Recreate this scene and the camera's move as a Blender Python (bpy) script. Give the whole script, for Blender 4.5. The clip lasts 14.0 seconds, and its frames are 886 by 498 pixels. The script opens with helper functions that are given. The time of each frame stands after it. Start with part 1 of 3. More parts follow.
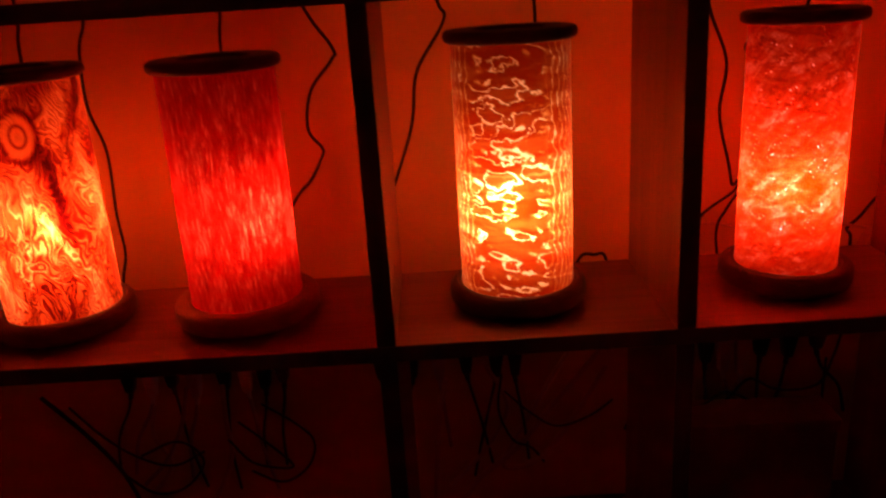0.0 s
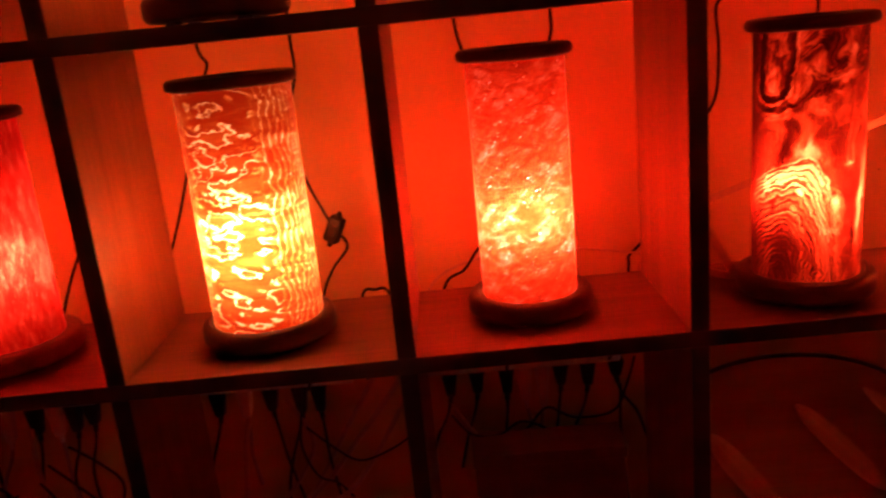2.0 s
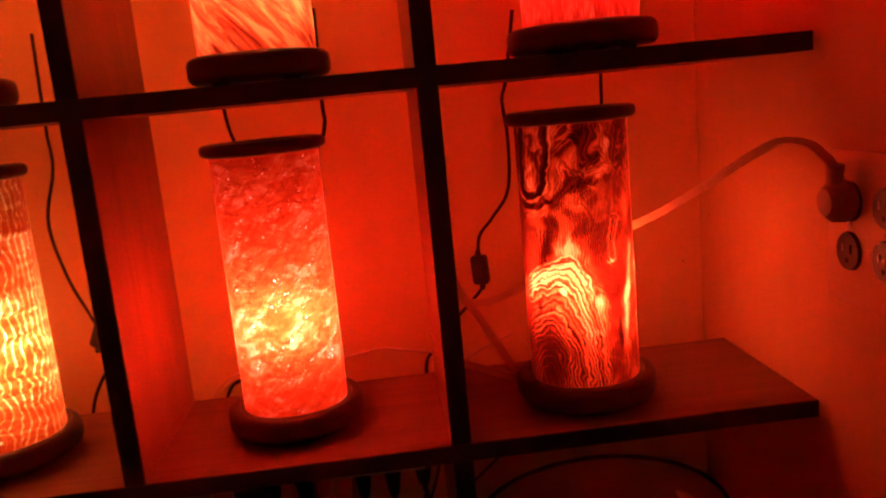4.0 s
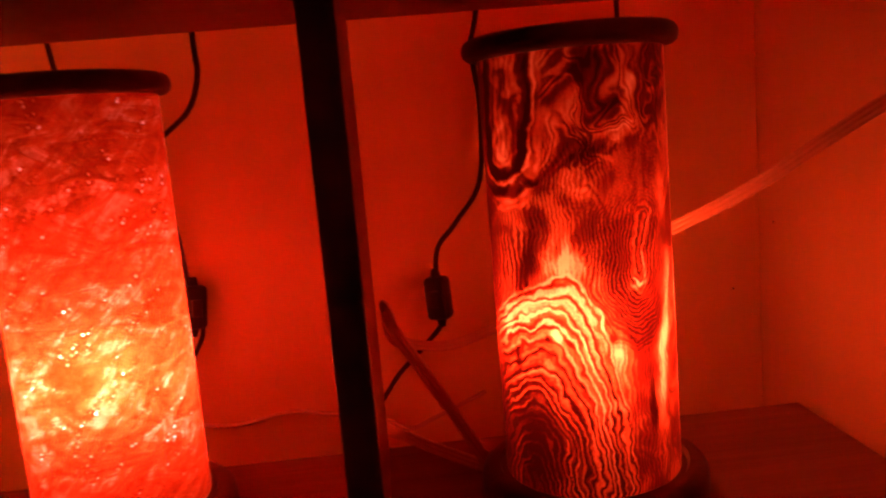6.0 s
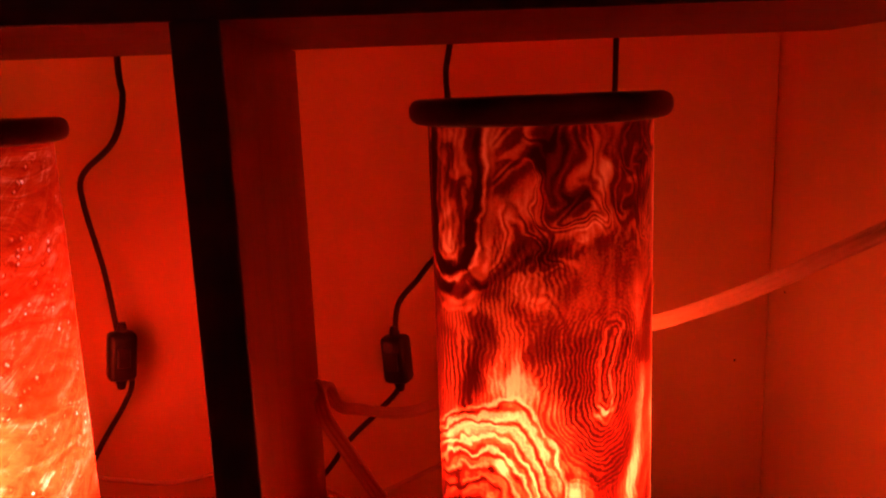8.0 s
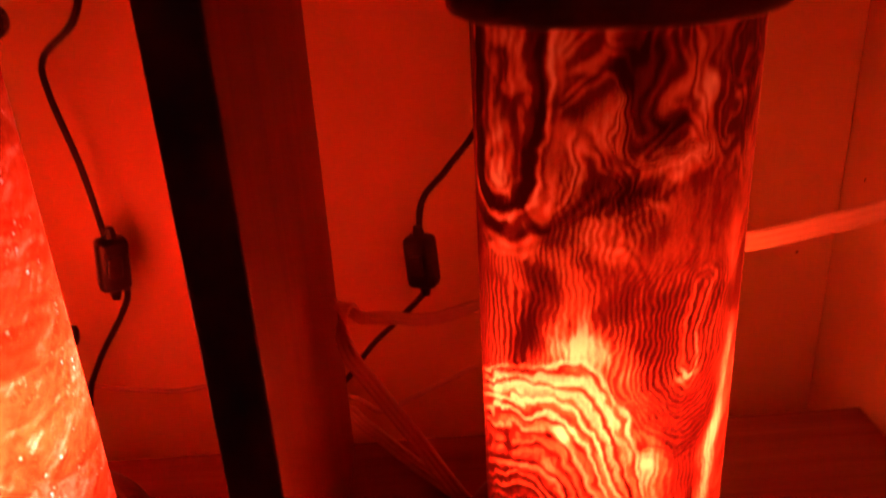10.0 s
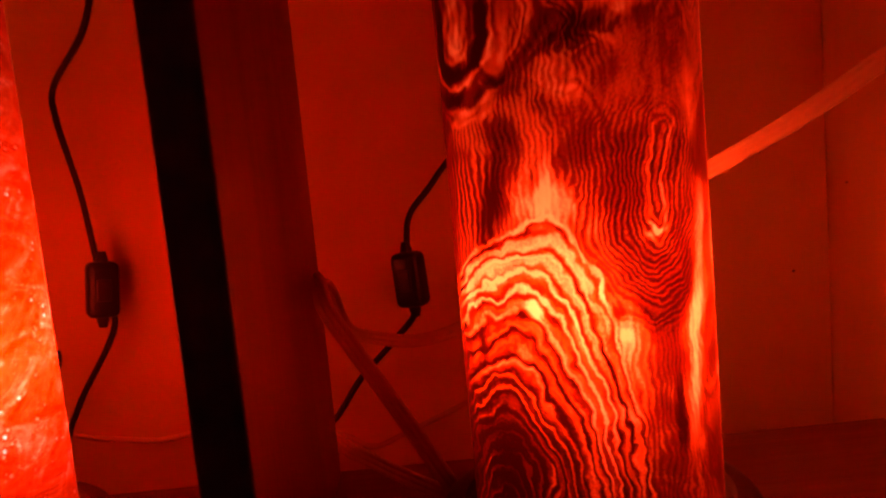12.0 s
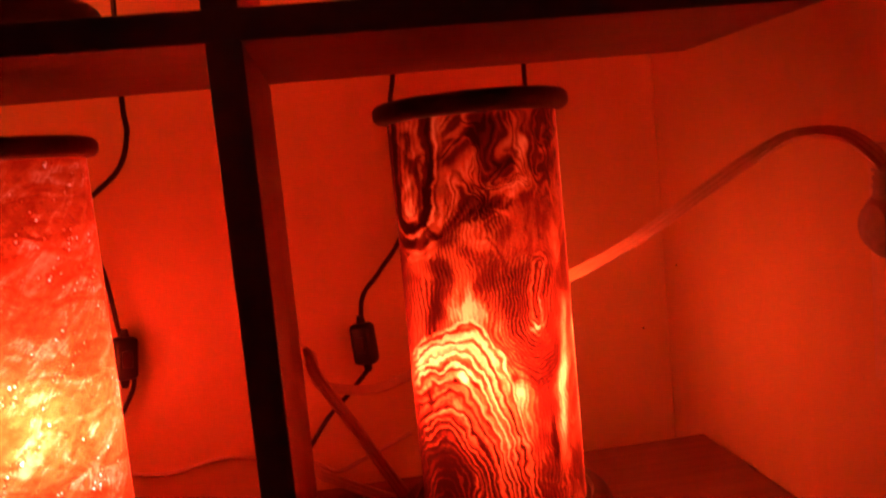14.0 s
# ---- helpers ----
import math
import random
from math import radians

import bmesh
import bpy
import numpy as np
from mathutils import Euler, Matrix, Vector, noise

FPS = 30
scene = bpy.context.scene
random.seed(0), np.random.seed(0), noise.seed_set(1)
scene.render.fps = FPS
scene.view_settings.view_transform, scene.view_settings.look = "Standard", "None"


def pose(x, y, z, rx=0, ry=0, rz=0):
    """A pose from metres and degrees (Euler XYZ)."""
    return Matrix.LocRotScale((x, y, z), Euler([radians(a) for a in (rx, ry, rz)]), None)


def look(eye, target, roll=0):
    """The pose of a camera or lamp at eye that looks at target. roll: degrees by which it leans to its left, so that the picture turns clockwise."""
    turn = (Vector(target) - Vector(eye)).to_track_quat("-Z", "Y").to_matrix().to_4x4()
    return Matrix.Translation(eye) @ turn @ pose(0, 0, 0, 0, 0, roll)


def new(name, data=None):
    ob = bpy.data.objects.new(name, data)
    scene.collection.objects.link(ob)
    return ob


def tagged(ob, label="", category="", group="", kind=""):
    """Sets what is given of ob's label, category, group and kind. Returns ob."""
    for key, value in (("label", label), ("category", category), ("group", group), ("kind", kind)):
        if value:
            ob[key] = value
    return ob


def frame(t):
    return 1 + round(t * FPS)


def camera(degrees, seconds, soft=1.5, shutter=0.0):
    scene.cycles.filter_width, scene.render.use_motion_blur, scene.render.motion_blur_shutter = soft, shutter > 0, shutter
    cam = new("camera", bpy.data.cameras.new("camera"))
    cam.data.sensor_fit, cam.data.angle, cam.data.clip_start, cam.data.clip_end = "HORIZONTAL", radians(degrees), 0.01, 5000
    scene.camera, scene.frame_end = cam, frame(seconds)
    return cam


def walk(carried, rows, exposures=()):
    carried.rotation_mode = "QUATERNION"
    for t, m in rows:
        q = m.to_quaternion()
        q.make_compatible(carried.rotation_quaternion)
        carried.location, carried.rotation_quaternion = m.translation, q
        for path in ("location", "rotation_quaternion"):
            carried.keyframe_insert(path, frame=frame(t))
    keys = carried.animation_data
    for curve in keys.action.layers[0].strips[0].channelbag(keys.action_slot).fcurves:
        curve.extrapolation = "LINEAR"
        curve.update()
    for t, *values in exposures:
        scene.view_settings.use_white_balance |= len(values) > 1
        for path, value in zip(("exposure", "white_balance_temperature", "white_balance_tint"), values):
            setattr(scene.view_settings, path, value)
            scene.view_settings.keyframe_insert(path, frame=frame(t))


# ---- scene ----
cam = camera(57.9, 14.0, 2.1, 0.5)
PATH = [
    (0, (0.012, -0.019, 1.24), (-0.013, 1.877, 0.604), -3.3),
    (0.5, (0.107, -0.003, 1.241), (0.031, 1.867, 0.537), -3.8),
    (1, (0.214, -0.016, 1.237), (0.109, 1.873, 0.588), -4.3),
    (1.5, (0.282, -0.025, 1.221), (0.178, 1.884, 0.634), -5.1),
    (2, (0.349, -0.048, 1.22), (0.301, 1.877, 0.68), -5.4),
    (2.5, (0.409, -0.046, 1.217), (0.402, 1.889, 0.712), -5.7),
    (3, (0.459, -0.039, 1.204), (0.499, 1.907, 0.747), -5.8),
    (3.5, (0.526, -0.044, 1.208), (0.632, 1.911, 0.802), -5.3),
    (3.7, (0.545, -0.026, 1.215), (0.664, 1.933, 0.829), -5.2),
    (5.8, (0.636, 0.339, 1.143), (0.739, 2.31, 0.825), -4.5),
    (6, (0.648, 0.365, 1.132), (0.761, 2.34, 0.84), -4.6),
    (6.5, (0.683, 0.405, 1.126), (0.798, 2.382, 0.844), -3.2),
    (7, (0.701, 0.433, 1.133), (0.768, 2.409, 0.833), -2.0),
    (7.5, (0.71, 0.432, 1.157), (0.764, 2.409, 0.864), -1.9),
    (7.7, (0.709, 0.443, 1.172), (0.763, 2.418, 0.858), -1.9),
    (9.8, (0.695, 0.554, 1.243), (0.721, 2.394, 0.457), -2.4),
    (10, (0.692, 0.563, 1.221), (0.717, 2.401, 0.432), -3.0),
    (10.5, (0.695, 0.576, 1.167), (0.701, 2.424, 0.401), -5.0),
    (11, (0.707, 0.578, 1.118), (0.697, 2.457, 0.433), -5.7),
    (11.5, (0.712, 0.559, 1.058), (0.686, 2.492, 0.543), -6.4),
    (12, (0.707, 0.521, 1.065), (0.715, 2.507, 0.831), -5.0),
    (12.5, (0.686, 0.411, 1.106), (0.818, 2.393, 0.87), -3.2),
    (13, (0.68, 0.328, 1.118), (0.916, 2.304, 0.92), -3.5),
    (13.5, (0.68, 0.316, 1.108), (0.932, 2.29, 0.911), -4.9),
    (14, (0.673, 0.322, 1.14), (0.916, 2.297, 0.943), -5.2),
]
EXPOSURE = (
    (0.0, -0.65, 7500, 33), (0.3, 0.37, 6600, 15), (0.5, 0.77, 6500, 13), (1.5, 0.75, 6500, 13), (3.7, 0.39, 6500, 12), (5.8, -0.05, 6800, 19),
    (6.5, -0.28, 7000, 26), (7.7, -0.26, 7000, 26), (9.8, -0.03, 6700, 22), (10.5, -0.46, 7300, 32), (11.0, -0.78, 7900, 38), (12.0, -0.73, 7900, 38),
    (12.5, -0.68, 7900, 38), (13.0, -0.16, 7000, 22), (14.0, 0.25, 6400, 9))
walk(cam, [(t, look(eye, target, roll)) for t, eye, target, roll in PATH], EXPOSURE)


# ---------------------------------------------------------------- world and light
world = bpy.data.worlds.new("world")
scene.world = world
world.use_nodes = True
world.node_tree.nodes["Background"].inputs[0].default_value = (0.02, 0.012, 0.01, 1)
world.node_tree.nodes["Background"].inputs[1].default_value = 0.02


# ---------------------------------------------------------------- material helpers
def start(name):
    m = bpy.data.materials.new(name)
    m.use_nodes = True
    m.node_tree.nodes.clear()
    return m, m.node_tree


def node(nt, kind, values=None, **props):
    n = nt.nodes.new(kind)
    for k, v in props.items():
        if k == "operation":
            n.operation = v
        elif k == "blend":
            n.blend_type = v
        elif k == "dims":
            n.noise_dimensions = v
        elif k == "feature":
            n.feature = v
        elif k == "data":
            n.data_type = v
    for k, v in (values or {}).items():
        if isinstance(v, bpy.types.NodeSocket):
            nt.links.new(v, n.inputs[k])
        else:
            n.inputs[k].default_value = v
    return n


def calc(nt, op, a, b=0.0, c=0.0):
    return node(nt, "ShaderNodeMath", {0: a, 1: b, 2: c}, operation=op).outputs[0]


def ramp(nt, fac, stops):
    n = nt.nodes.new("ShaderNodeValToRGB")
    nt.links.new(fac, n.inputs[0])
    els = n.color_ramp.elements
    while len(els) < len(stops):
        els.new(0.5)
    for e, (p, col) in zip(els, stops):
        e.position, e.color = p, (*col, 1)
    return n.outputs[0]


def noise_tex(nt, vec, scale, detail=3.0, rough=0.55, distort=0.0):
    return node(nt, "ShaderNodeTexNoise", {"Vector": vec, "Scale": scale, "Detail": detail, "Roughness": rough, "Distortion": distort}).outputs[0]


def stretch(nt, vec, sx, sy, sz, rz=0.0):
    n = node(nt, "ShaderNodeMapping", {"Vector": vec, "Scale": (sx, sy, sz), "Rotation": (0, 0, rz)})
    return n.outputs[0]


def finish(nt, shader):
    out = nt.nodes.new("ShaderNodeOutputMaterial")
    nt.links.new(shader, out.inputs[0])


def bump(nt, height, strength, distance=0.001):
    return node(nt, "ShaderNodeBump", {"Height": height, "Strength": strength, "Distance": distance}).outputs[0]


def coords(nt, which="Object"):
    return nt.nodes.new("ShaderNodeTexCoord").outputs[which]


def plain(name, col, rough=0.5, metal=0.0, grain=200.0, vary=0.25, relief=0.1):
    m, nt = start(name)
    c = coords(nt)
    a = noise_tex(nt, c, grain, 4)
    b = noise_tex(nt, c, grain / 14, 3)
    f = calc(nt, "ADD", calc(nt, "MULTIPLY", a, 0.5), calc(nt, "MULTIPLY", b, 0.5))
    lo, hi = [x * (1 - vary) for x in col], [min(1, x * (1 + vary)) for x in col]
    p = node(nt, "ShaderNodeBsdfPrincipled", {"Base Color": ramp(nt, f, [(0.3, lo), (0.7, hi)]), "Metallic": metal,
             "Roughness": calc(nt, "ADD", rough - 0.08, calc(nt, "MULTIPLY", b, 0.16)), "Normal": bump(nt, a, relief)})
    finish(nt, p.outputs[0])
    return m


def wood(name, dark, light, axis, rough=0.42, size=1.0):
    """Wood with its grain along one axis of the thing, pores and slow changes of tone."""
    m, nt = start(name)
    c = coords(nt)
    s = [30 / size] * 3
    s[axis] = 1.6 / size
    long = stretch(nt, c, *s)
    figure = noise_tex(nt, long, 1.0, 6, 0.6, 0.6)
    s2 = [260 / size] * 3
    s2[axis] = 7 / size
    pores = noise_tex(nt, stretch(nt, c, *s2), 1.0, 3, 0.6)
    blotch = noise_tex(nt, c, 5.0, 3)
    f = calc(nt, "ADD", calc(nt, "MULTIPLY", figure, 0.6), calc(nt, "ADD", calc(nt, "MULTIPLY", pores, 0.25), calc(nt, "MULTIPLY", blotch, 0.15)))
    mid = [(a + b) / 2 for a, b in zip(dark, light)]
    p = node(nt, "ShaderNodeBsdfPrincipled", {"Base Color": ramp(nt, f, [(0.34, dark), (0.5, mid), (0.66, light)]),
             "Roughness": calc(nt, "ADD", rough - 0.1, calc(nt, "MULTIPLY", figure, 0.2)), "Normal": bump(nt, pores, 0.25, 0.0006)})
    finish(nt, p.outputs[0])
    return m


def paint(name, col, rough=0.6):
    """Rolled wall paint: fine stipple, faint scuffs."""
    m, nt = start(name)
    c = coords(nt)
    stipple = noise_tex(nt, c, 420, 3)
    cloud = noise_tex(nt, c, 3.5, 4)
    scuff = noise_tex(nt, stretch(nt, c, 14, 14, 3), 1.0, 5, 0.7)
    f = calc(nt, "ADD", calc(nt, "MULTIPLY", cloud, 0.6), calc(nt, "MULTIPLY", scuff, 0.4))
    p = node(nt, "ShaderNodeBsdfPrincipled", {"Base Color": ramp(nt, f, [(0.3, [x * 0.86 for x in col]), (0.62, col)]), "Roughness": rough,
             "Normal": bump(nt, stipple, 0.18, 0.0008)})
    finish(nt, p.outputs[0])
    return m


def veneer(name, build, stops, relief=0.4, skin=0.24, clear=0.13):
    """Thin lampshade veneer that lets light through; build(nt, u, v, uv) gives the figure from 0 (dense) to 1 (clear)."""
    m, nt = start(name)
    uv = coords(nt, "UV")
    sep = node(nt, "ShaderNodeSeparateXYZ", {0: uv})
    f, height = build(nt, sep.outputs[0], sep.outputs[1], uv)
    col = ramp(nt, f, stops)
    nrm = bump(nt, height, relief, 0.0012)
    tr = node(nt, "ShaderNodeBsdfTranslucent", {"Color": col, "Normal": nrm}).outputs[0]
    top = node(nt, "ShaderNodeBsdfPrincipled", {"Base Color": node(nt, "ShaderNodeMix", {0: 0.25, 6: col, 7: (0.3, 0.06, 0.02, 1)}, data="RGBA").outputs[2],
               "Roughness": 0.32, "Normal": nrm}).outputs[0]
    fwd = node(nt, "ShaderNodeBsdfRefraction", {"Color": col, "Roughness": 0.62, "IOR": 1.12, "Normal": nrm}).outputs[0]
    body = node(nt, "ShaderNodeMixShader", {0: clear, 1: tr, 2: fwd}).outputs[0]
    mix = node(nt, "ShaderNodeMixShader", {0: skin, 1: body, 2: top}).outputs[0]
    finish(nt, mix)
    return m


def combine(nt, x, y, z=0.0):
    return node(nt, "ShaderNodeCombineXYZ", {0: x, 1: y, 2: z}).outputs[0]


class Field:
    """A scalar field over a shade; plain arithmetic on it lays the maths nodes."""
    def __init__(self, nt, socket):
        self.nt, self.s = nt, socket

    def op(self, kind, other=0.0, third=0.0):
        pick = [x.s if isinstance(x, Field) else x for x in (other, third)]
        return Field(self.nt, calc(self.nt, kind, self.s, *pick))

    def __add__(self, o):
        return self.op("ADD", o)

    def __radd__(self, o):
        return self.op("ADD", o)

    def __sub__(self, o):
        return self.op("SUBTRACT", o)

    def __rsub__(self, o):
        return Field(self.nt, calc(self.nt, "SUBTRACT", o, self.s))

    def __mul__(self, o):
        return self.op("MULTIPLY", o)

    def __rmul__(self, o):
        return self.op("MULTIPLY", o)

    def __truediv__(self, o):
        return self.op("DIVIDE", o)

    def __pow__(self, o):
        return self.op("POWER", o)

    def __abs__(self):
        return self.op("ABSOLUTE")

    def least(self, o):
        return self.op("MAXIMUM", o)

    def most(self, o):
        return self.op("MINIMUM", o)

    def wave(self, pitch, shift=0.0):
        """Runs from 0 to 1 and back once per pitch."""
        return ((self * (6.2832 / pitch)) + shift).op("SINE") * 0.5 + 0.5

    def step(self, a, b):
        """0 below a, 1 above b, eased between."""
        n = node(self.nt, "ShaderNodeMapRange", {0: self.s, 1: a, 2: b})
        n.interpolation_type = "SMOOTHSTEP"
        return Field(self.nt, n.outputs[0])

    def crest(self, at, width):
        x = (self - at) / width
        return Field(self.nt, calc(self.nt, "POWER", 2.718, (x * x * -1.0).s))


def mixed(w, a, b):
    return a + (b - a) * w


def spot(u, v, u0, v0, ru, rv, tilt=0.0):
    """A soft patch of height 1, leaning by tilt."""
    du = (u - u0 - (v - v0) * tilt) / ru
    dv = (v - v0) / rv
    return Field(u.nt, calc(u.nt, "POWER", 2.718, ((du * du + dv * dv) * -1.0).s))


def bowed(du, dv, power):
    """Length of (du, dv) by a pointed rule, whose contours are arches with a tip."""
    return (abs(du) ** power + abs(dv) ** power) ** (1.0 / power)


def clouds(nt, vec, scale, detail=3.0, rough=0.55, distort=0.0, lo=0.3, hi=0.7):
    return Field(nt, noise_tex(nt, vec, scale, detail, rough, distort)).step(lo, hi)


def olive_figure(nt, u, v, uv):
    """Crotch grain: slanting nested arches under a pale flame, fine bowls round a pale loop beside it, a rimmed tongue and dark knots above."""
    n1 = node(nt, "ShaderNodeTexNoise", {"Vector": uv, "Scale": 34.0, "Detail": 2.0}).outputs[1]
    n2 = node(nt, "ShaderNodeTexNoise", {"Vector": uv, "Scale": 130.0, "Detail": 3.0}).outputs[1]
    s1, s2 = node(nt, "ShaderNodeSeparateXYZ", {0: n1}), node(nt, "ShaderNodeSeparateXYZ", {0: n2})
    wu = (Field(nt, s1.outputs[0]) - 0.5) * 0.014 + (Field(nt, s2.outputs[0]) - 0.5) * 0.0045
    wv = (Field(nt, s1.outputs[1]) - 0.5) * 0.020 + (Field(nt, s2.outputs[1]) - 0.5) * 0.0075
    u, v = Field(nt, u), Field(nt, v)
    pu, pv = u + wu, v + wv
    slow = Field(nt, noise_tex(nt, uv, 40, 3)) * 9.0
    drag = Field(nt, s1.outputs[2]) - 0.5
    swept = node(nt, "ShaderNodeVectorMath", {0: stretch(nt, uv, 1, 0.7, 1), 1: combine(nt, (drag * 0.045).s, (drag * 0.03).s)}, operation="ADD").outputs[0]
    broad = clouds(nt, swept, 30, 2, 0.5, 1.6, 0.34, 0.66)
    silk = Field(nt, noise_tex(nt, stretch(nt, uv, 1, 0.16, 1), 420, 3)) - 0.5
    mesh = Field(nt, noise_tex(nt, uv, 700, 2)) - 0.5

    # slanting arches: their spine leans over towards the flame at the top
    spine = pu + 0.054 - pv * pv * 1.2
    low = bowed(spine.least(0.0) - spine.most(0.0) * 0.55, (pv - 0.010).least(0.0) * 0.49, 1.5)
    run = combine(nt, (low * 5.0).s, (low * 2.0).s, (pv * 0.5).s)
    uneven = clouds(nt, run, 26, 3, 0.5, 0.0, 0.36, 0.64)
    drift = clouds(nt, run, 60, 2, 0.5, 0.0, 0.3, 0.7)
    line = low.wave(0.0038, slow * 1.8)
    thin = low.wave(0.0021, slow * 2.2) ** 2.0
    pale = low.step(0.022, 0.060) * v.step(0.02, 0.115)
    f_low = mixed(pale, 0.56, 0.70) + uneven * 0.16 - line * mixed(drift, 0.22, 0.42) - thin * 0.14 + mesh * 0.16
    f_low = f_low - spot(pu, pv, -0.052, 0.036, 0.015, 0.034) * 0.34 + spot(pu, pv, 0.008, 0.062, 0.020, 0.004, -1.5) * 0.12
    # bowls round the pale loop
    spread = pu - 0.026 - (pv - 0.155) * 0.11
    bowl = bowed(spread, (abs(pv - 0.168) - 0.018).least(0.0) * 0.80, 1.5)
    b_line = bowl.wave(0.0027, slow * 0.8) * (0.208 - v).step(0.0, 0.035)
    f_bowl = 0.50 + broad * 0.10 - b_line * mixed(bowl.step(0.004, 0.05), 0.28, 0.20) - bowl.step(0.0, 0.02) * 0.06 + mesh * 0.16
    f_bowl = f_bowl - (bowl.step(0.022, 0.036) * (0.16 - v).step(0.0, 0.03)) * 0.12
    # upright fine grain between tongue and flame, and mottling above
    upright = (pu + pv * 0.05).wave(0.0030, slow * 2.0)
    f_up = 0.41 + broad * 0.22 - upright * 0.13 * (0.26 - pv).step(0.0, 0.05) + mesh * 0.08
    curl = Field(nt, noise_tex(nt, swept, 24, 1.5, 0.5, 1.2)).wave(0.085) - 0.5
    f_up = f_up + curl * 0.20 * v.step(0.205, 0.235)
    for u0, v0, ru, rv, lean, gain in ((-0.003, 0.213, 0.020, 0.017, 0.0, 0.16), (-0.007, 0.283, 0.011, 0.012, 0.3, -0.22), (0.010, 0.258, 0.009, 0.008, 0.0, -0.20),
                                       (-0.002, 0.230, 0.016, 0.005, 1.0, -0.20), (0.012, 0.242, 0.020, 0.004, 1.5, 0.20), (-0.022, 0.272, 0.012, 0.006, 0.0, 0.12),
                                       (0.026, 0.272, 0.004, 0.018, 0.4, 0.16), (0.020, 0.222, 0.007, 0.018, 0.2, -0.16), (0.052, 0.262, 0.003, 0.030, 0.0, -0.14)):
        f_up = f_up + spot(pu, pv, u0, v0, ru, rv, lean) * gain
    # the tongue: a bright lobe in a dark rim, nested dark curves under it
    lobe = bowed(pu + 0.067 - (pv - 0.23).least(0.0) * 0.10, (0.236 - pv).least(0.0), 2.0)
    t_line = lobe.wave(0.0060, slow)
    f_tongue = 0.44 + broad * 0.30 - t_line * 0.12 + spot(pu, pv, -0.067, 0.232, 0.010, 0.020) * 0.24
    f_tongue = f_tongue - lobe.crest(0.0195, 0.0040) * 0.40 + lobe.crest(0.0250, 0.0013) * 0.22 - lobe.crest(0.0315, 0.0030) * 0.30 * (0.225 - v).step(0.0, 0.02)
    f_tongue = f_tongue - (0.198 - v).step(0.0, 0.02) * t_line * 0.14

    f = mixed((bowl + (Field(nt, noise_tex(nt, uv, 60, 2)) - 0.5) * 0.016).step(0.034, 0.050), f_bowl, f_up)
    f = mixed((lobe + u.step(-0.05, -0.03) * 0.014).step(0.040, 0.046), f_tongue, f)
    left = (pu + 0.068).wave(0.0042, slow)
    f = mixed(((u + 0.046) / -0.006).step(0.0, 1.0) * (0.186 - v).step(0.0, 0.01), f, 0.60 - left * 0.28)
    inside = low.step(0.0690, 0.0715)
    f = mixed(inside, f_low, f)
    # pale flame and sheath, the light band beside the bowls, loop and bright knots, dark creases
    sheath = low.crest(0.0735, 0.0060) * spine.step(-0.030, -0.004) * v.step(0.02, 0.10)
    f = f + sheath * 0.22
    band = (pu - 0.046 - (pv - 0.09) * 0.16).crest(0.0, 0.0058) * v.step(0.015, 0.06) * (0.172 - v).step(0.0, 0.03)
    f = f + band * 0.36
    for u0, v0, ru, rv, lean, gain in ((-0.0240, 0.166, 0.0032, 0.012, 0.15, 0.40), (-0.0322, 0.113, 0.0045, 0.0042, 0.0, 0.50), (-0.052, 0.128, 0.018, 0.006, 0.5, 0.18),
                                       (0.0230, 0.142, 0.0050, 0.0028, 0.0, 0.30), (-0.073, 0.116, 0.005, 0.010, 0.0, 0.30), (0.0065, 0.098, 0.0022, 0.0030, 0.0, 0.25),
                                       (0.050, 0.196, 0.006, 0.022, -0.15, 0.18), (-0.0275, 0.146, 0.009, 0.0018, -0.5, -0.34), (-0.0385, 0.111, 0.0022, 0.0022, 0.0, -0.45),
                                       (0.0035, 0.108, 0.0026, 0.0028, 0.0, -0.30), (-0.0650, 0.094, 0.0024, 0.0060, 0.0, -0.40), (-0.0525, 0.158, 0.0055, 0.020, 0.35, -0.34),
                                       (0.0318, 0.058, 0.0026, 0.018, 0.0, -0.34)):
        f = f + spot(u + wu * 0.3, v + wv * 0.3, u0, v0, ru, rv, lean) * gain
    loop = bowed(spread, ((v - 0.168).op("ABSOLUTE") - 0.022).least(0.0), 2.0)
    f = f + loop.crest(0.0042, 0.0010) * (0.194 - v).step(0.0, 0.008) * 0.24
    f = f + silk * 0.16 + mesh * 0.06
    # light and shade put into tone: wall side paler, divider side and rear denser
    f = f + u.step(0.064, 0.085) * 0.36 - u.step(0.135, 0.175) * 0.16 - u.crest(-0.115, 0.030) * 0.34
    return f.s, (f * 0.8 + silk * 0.4).s


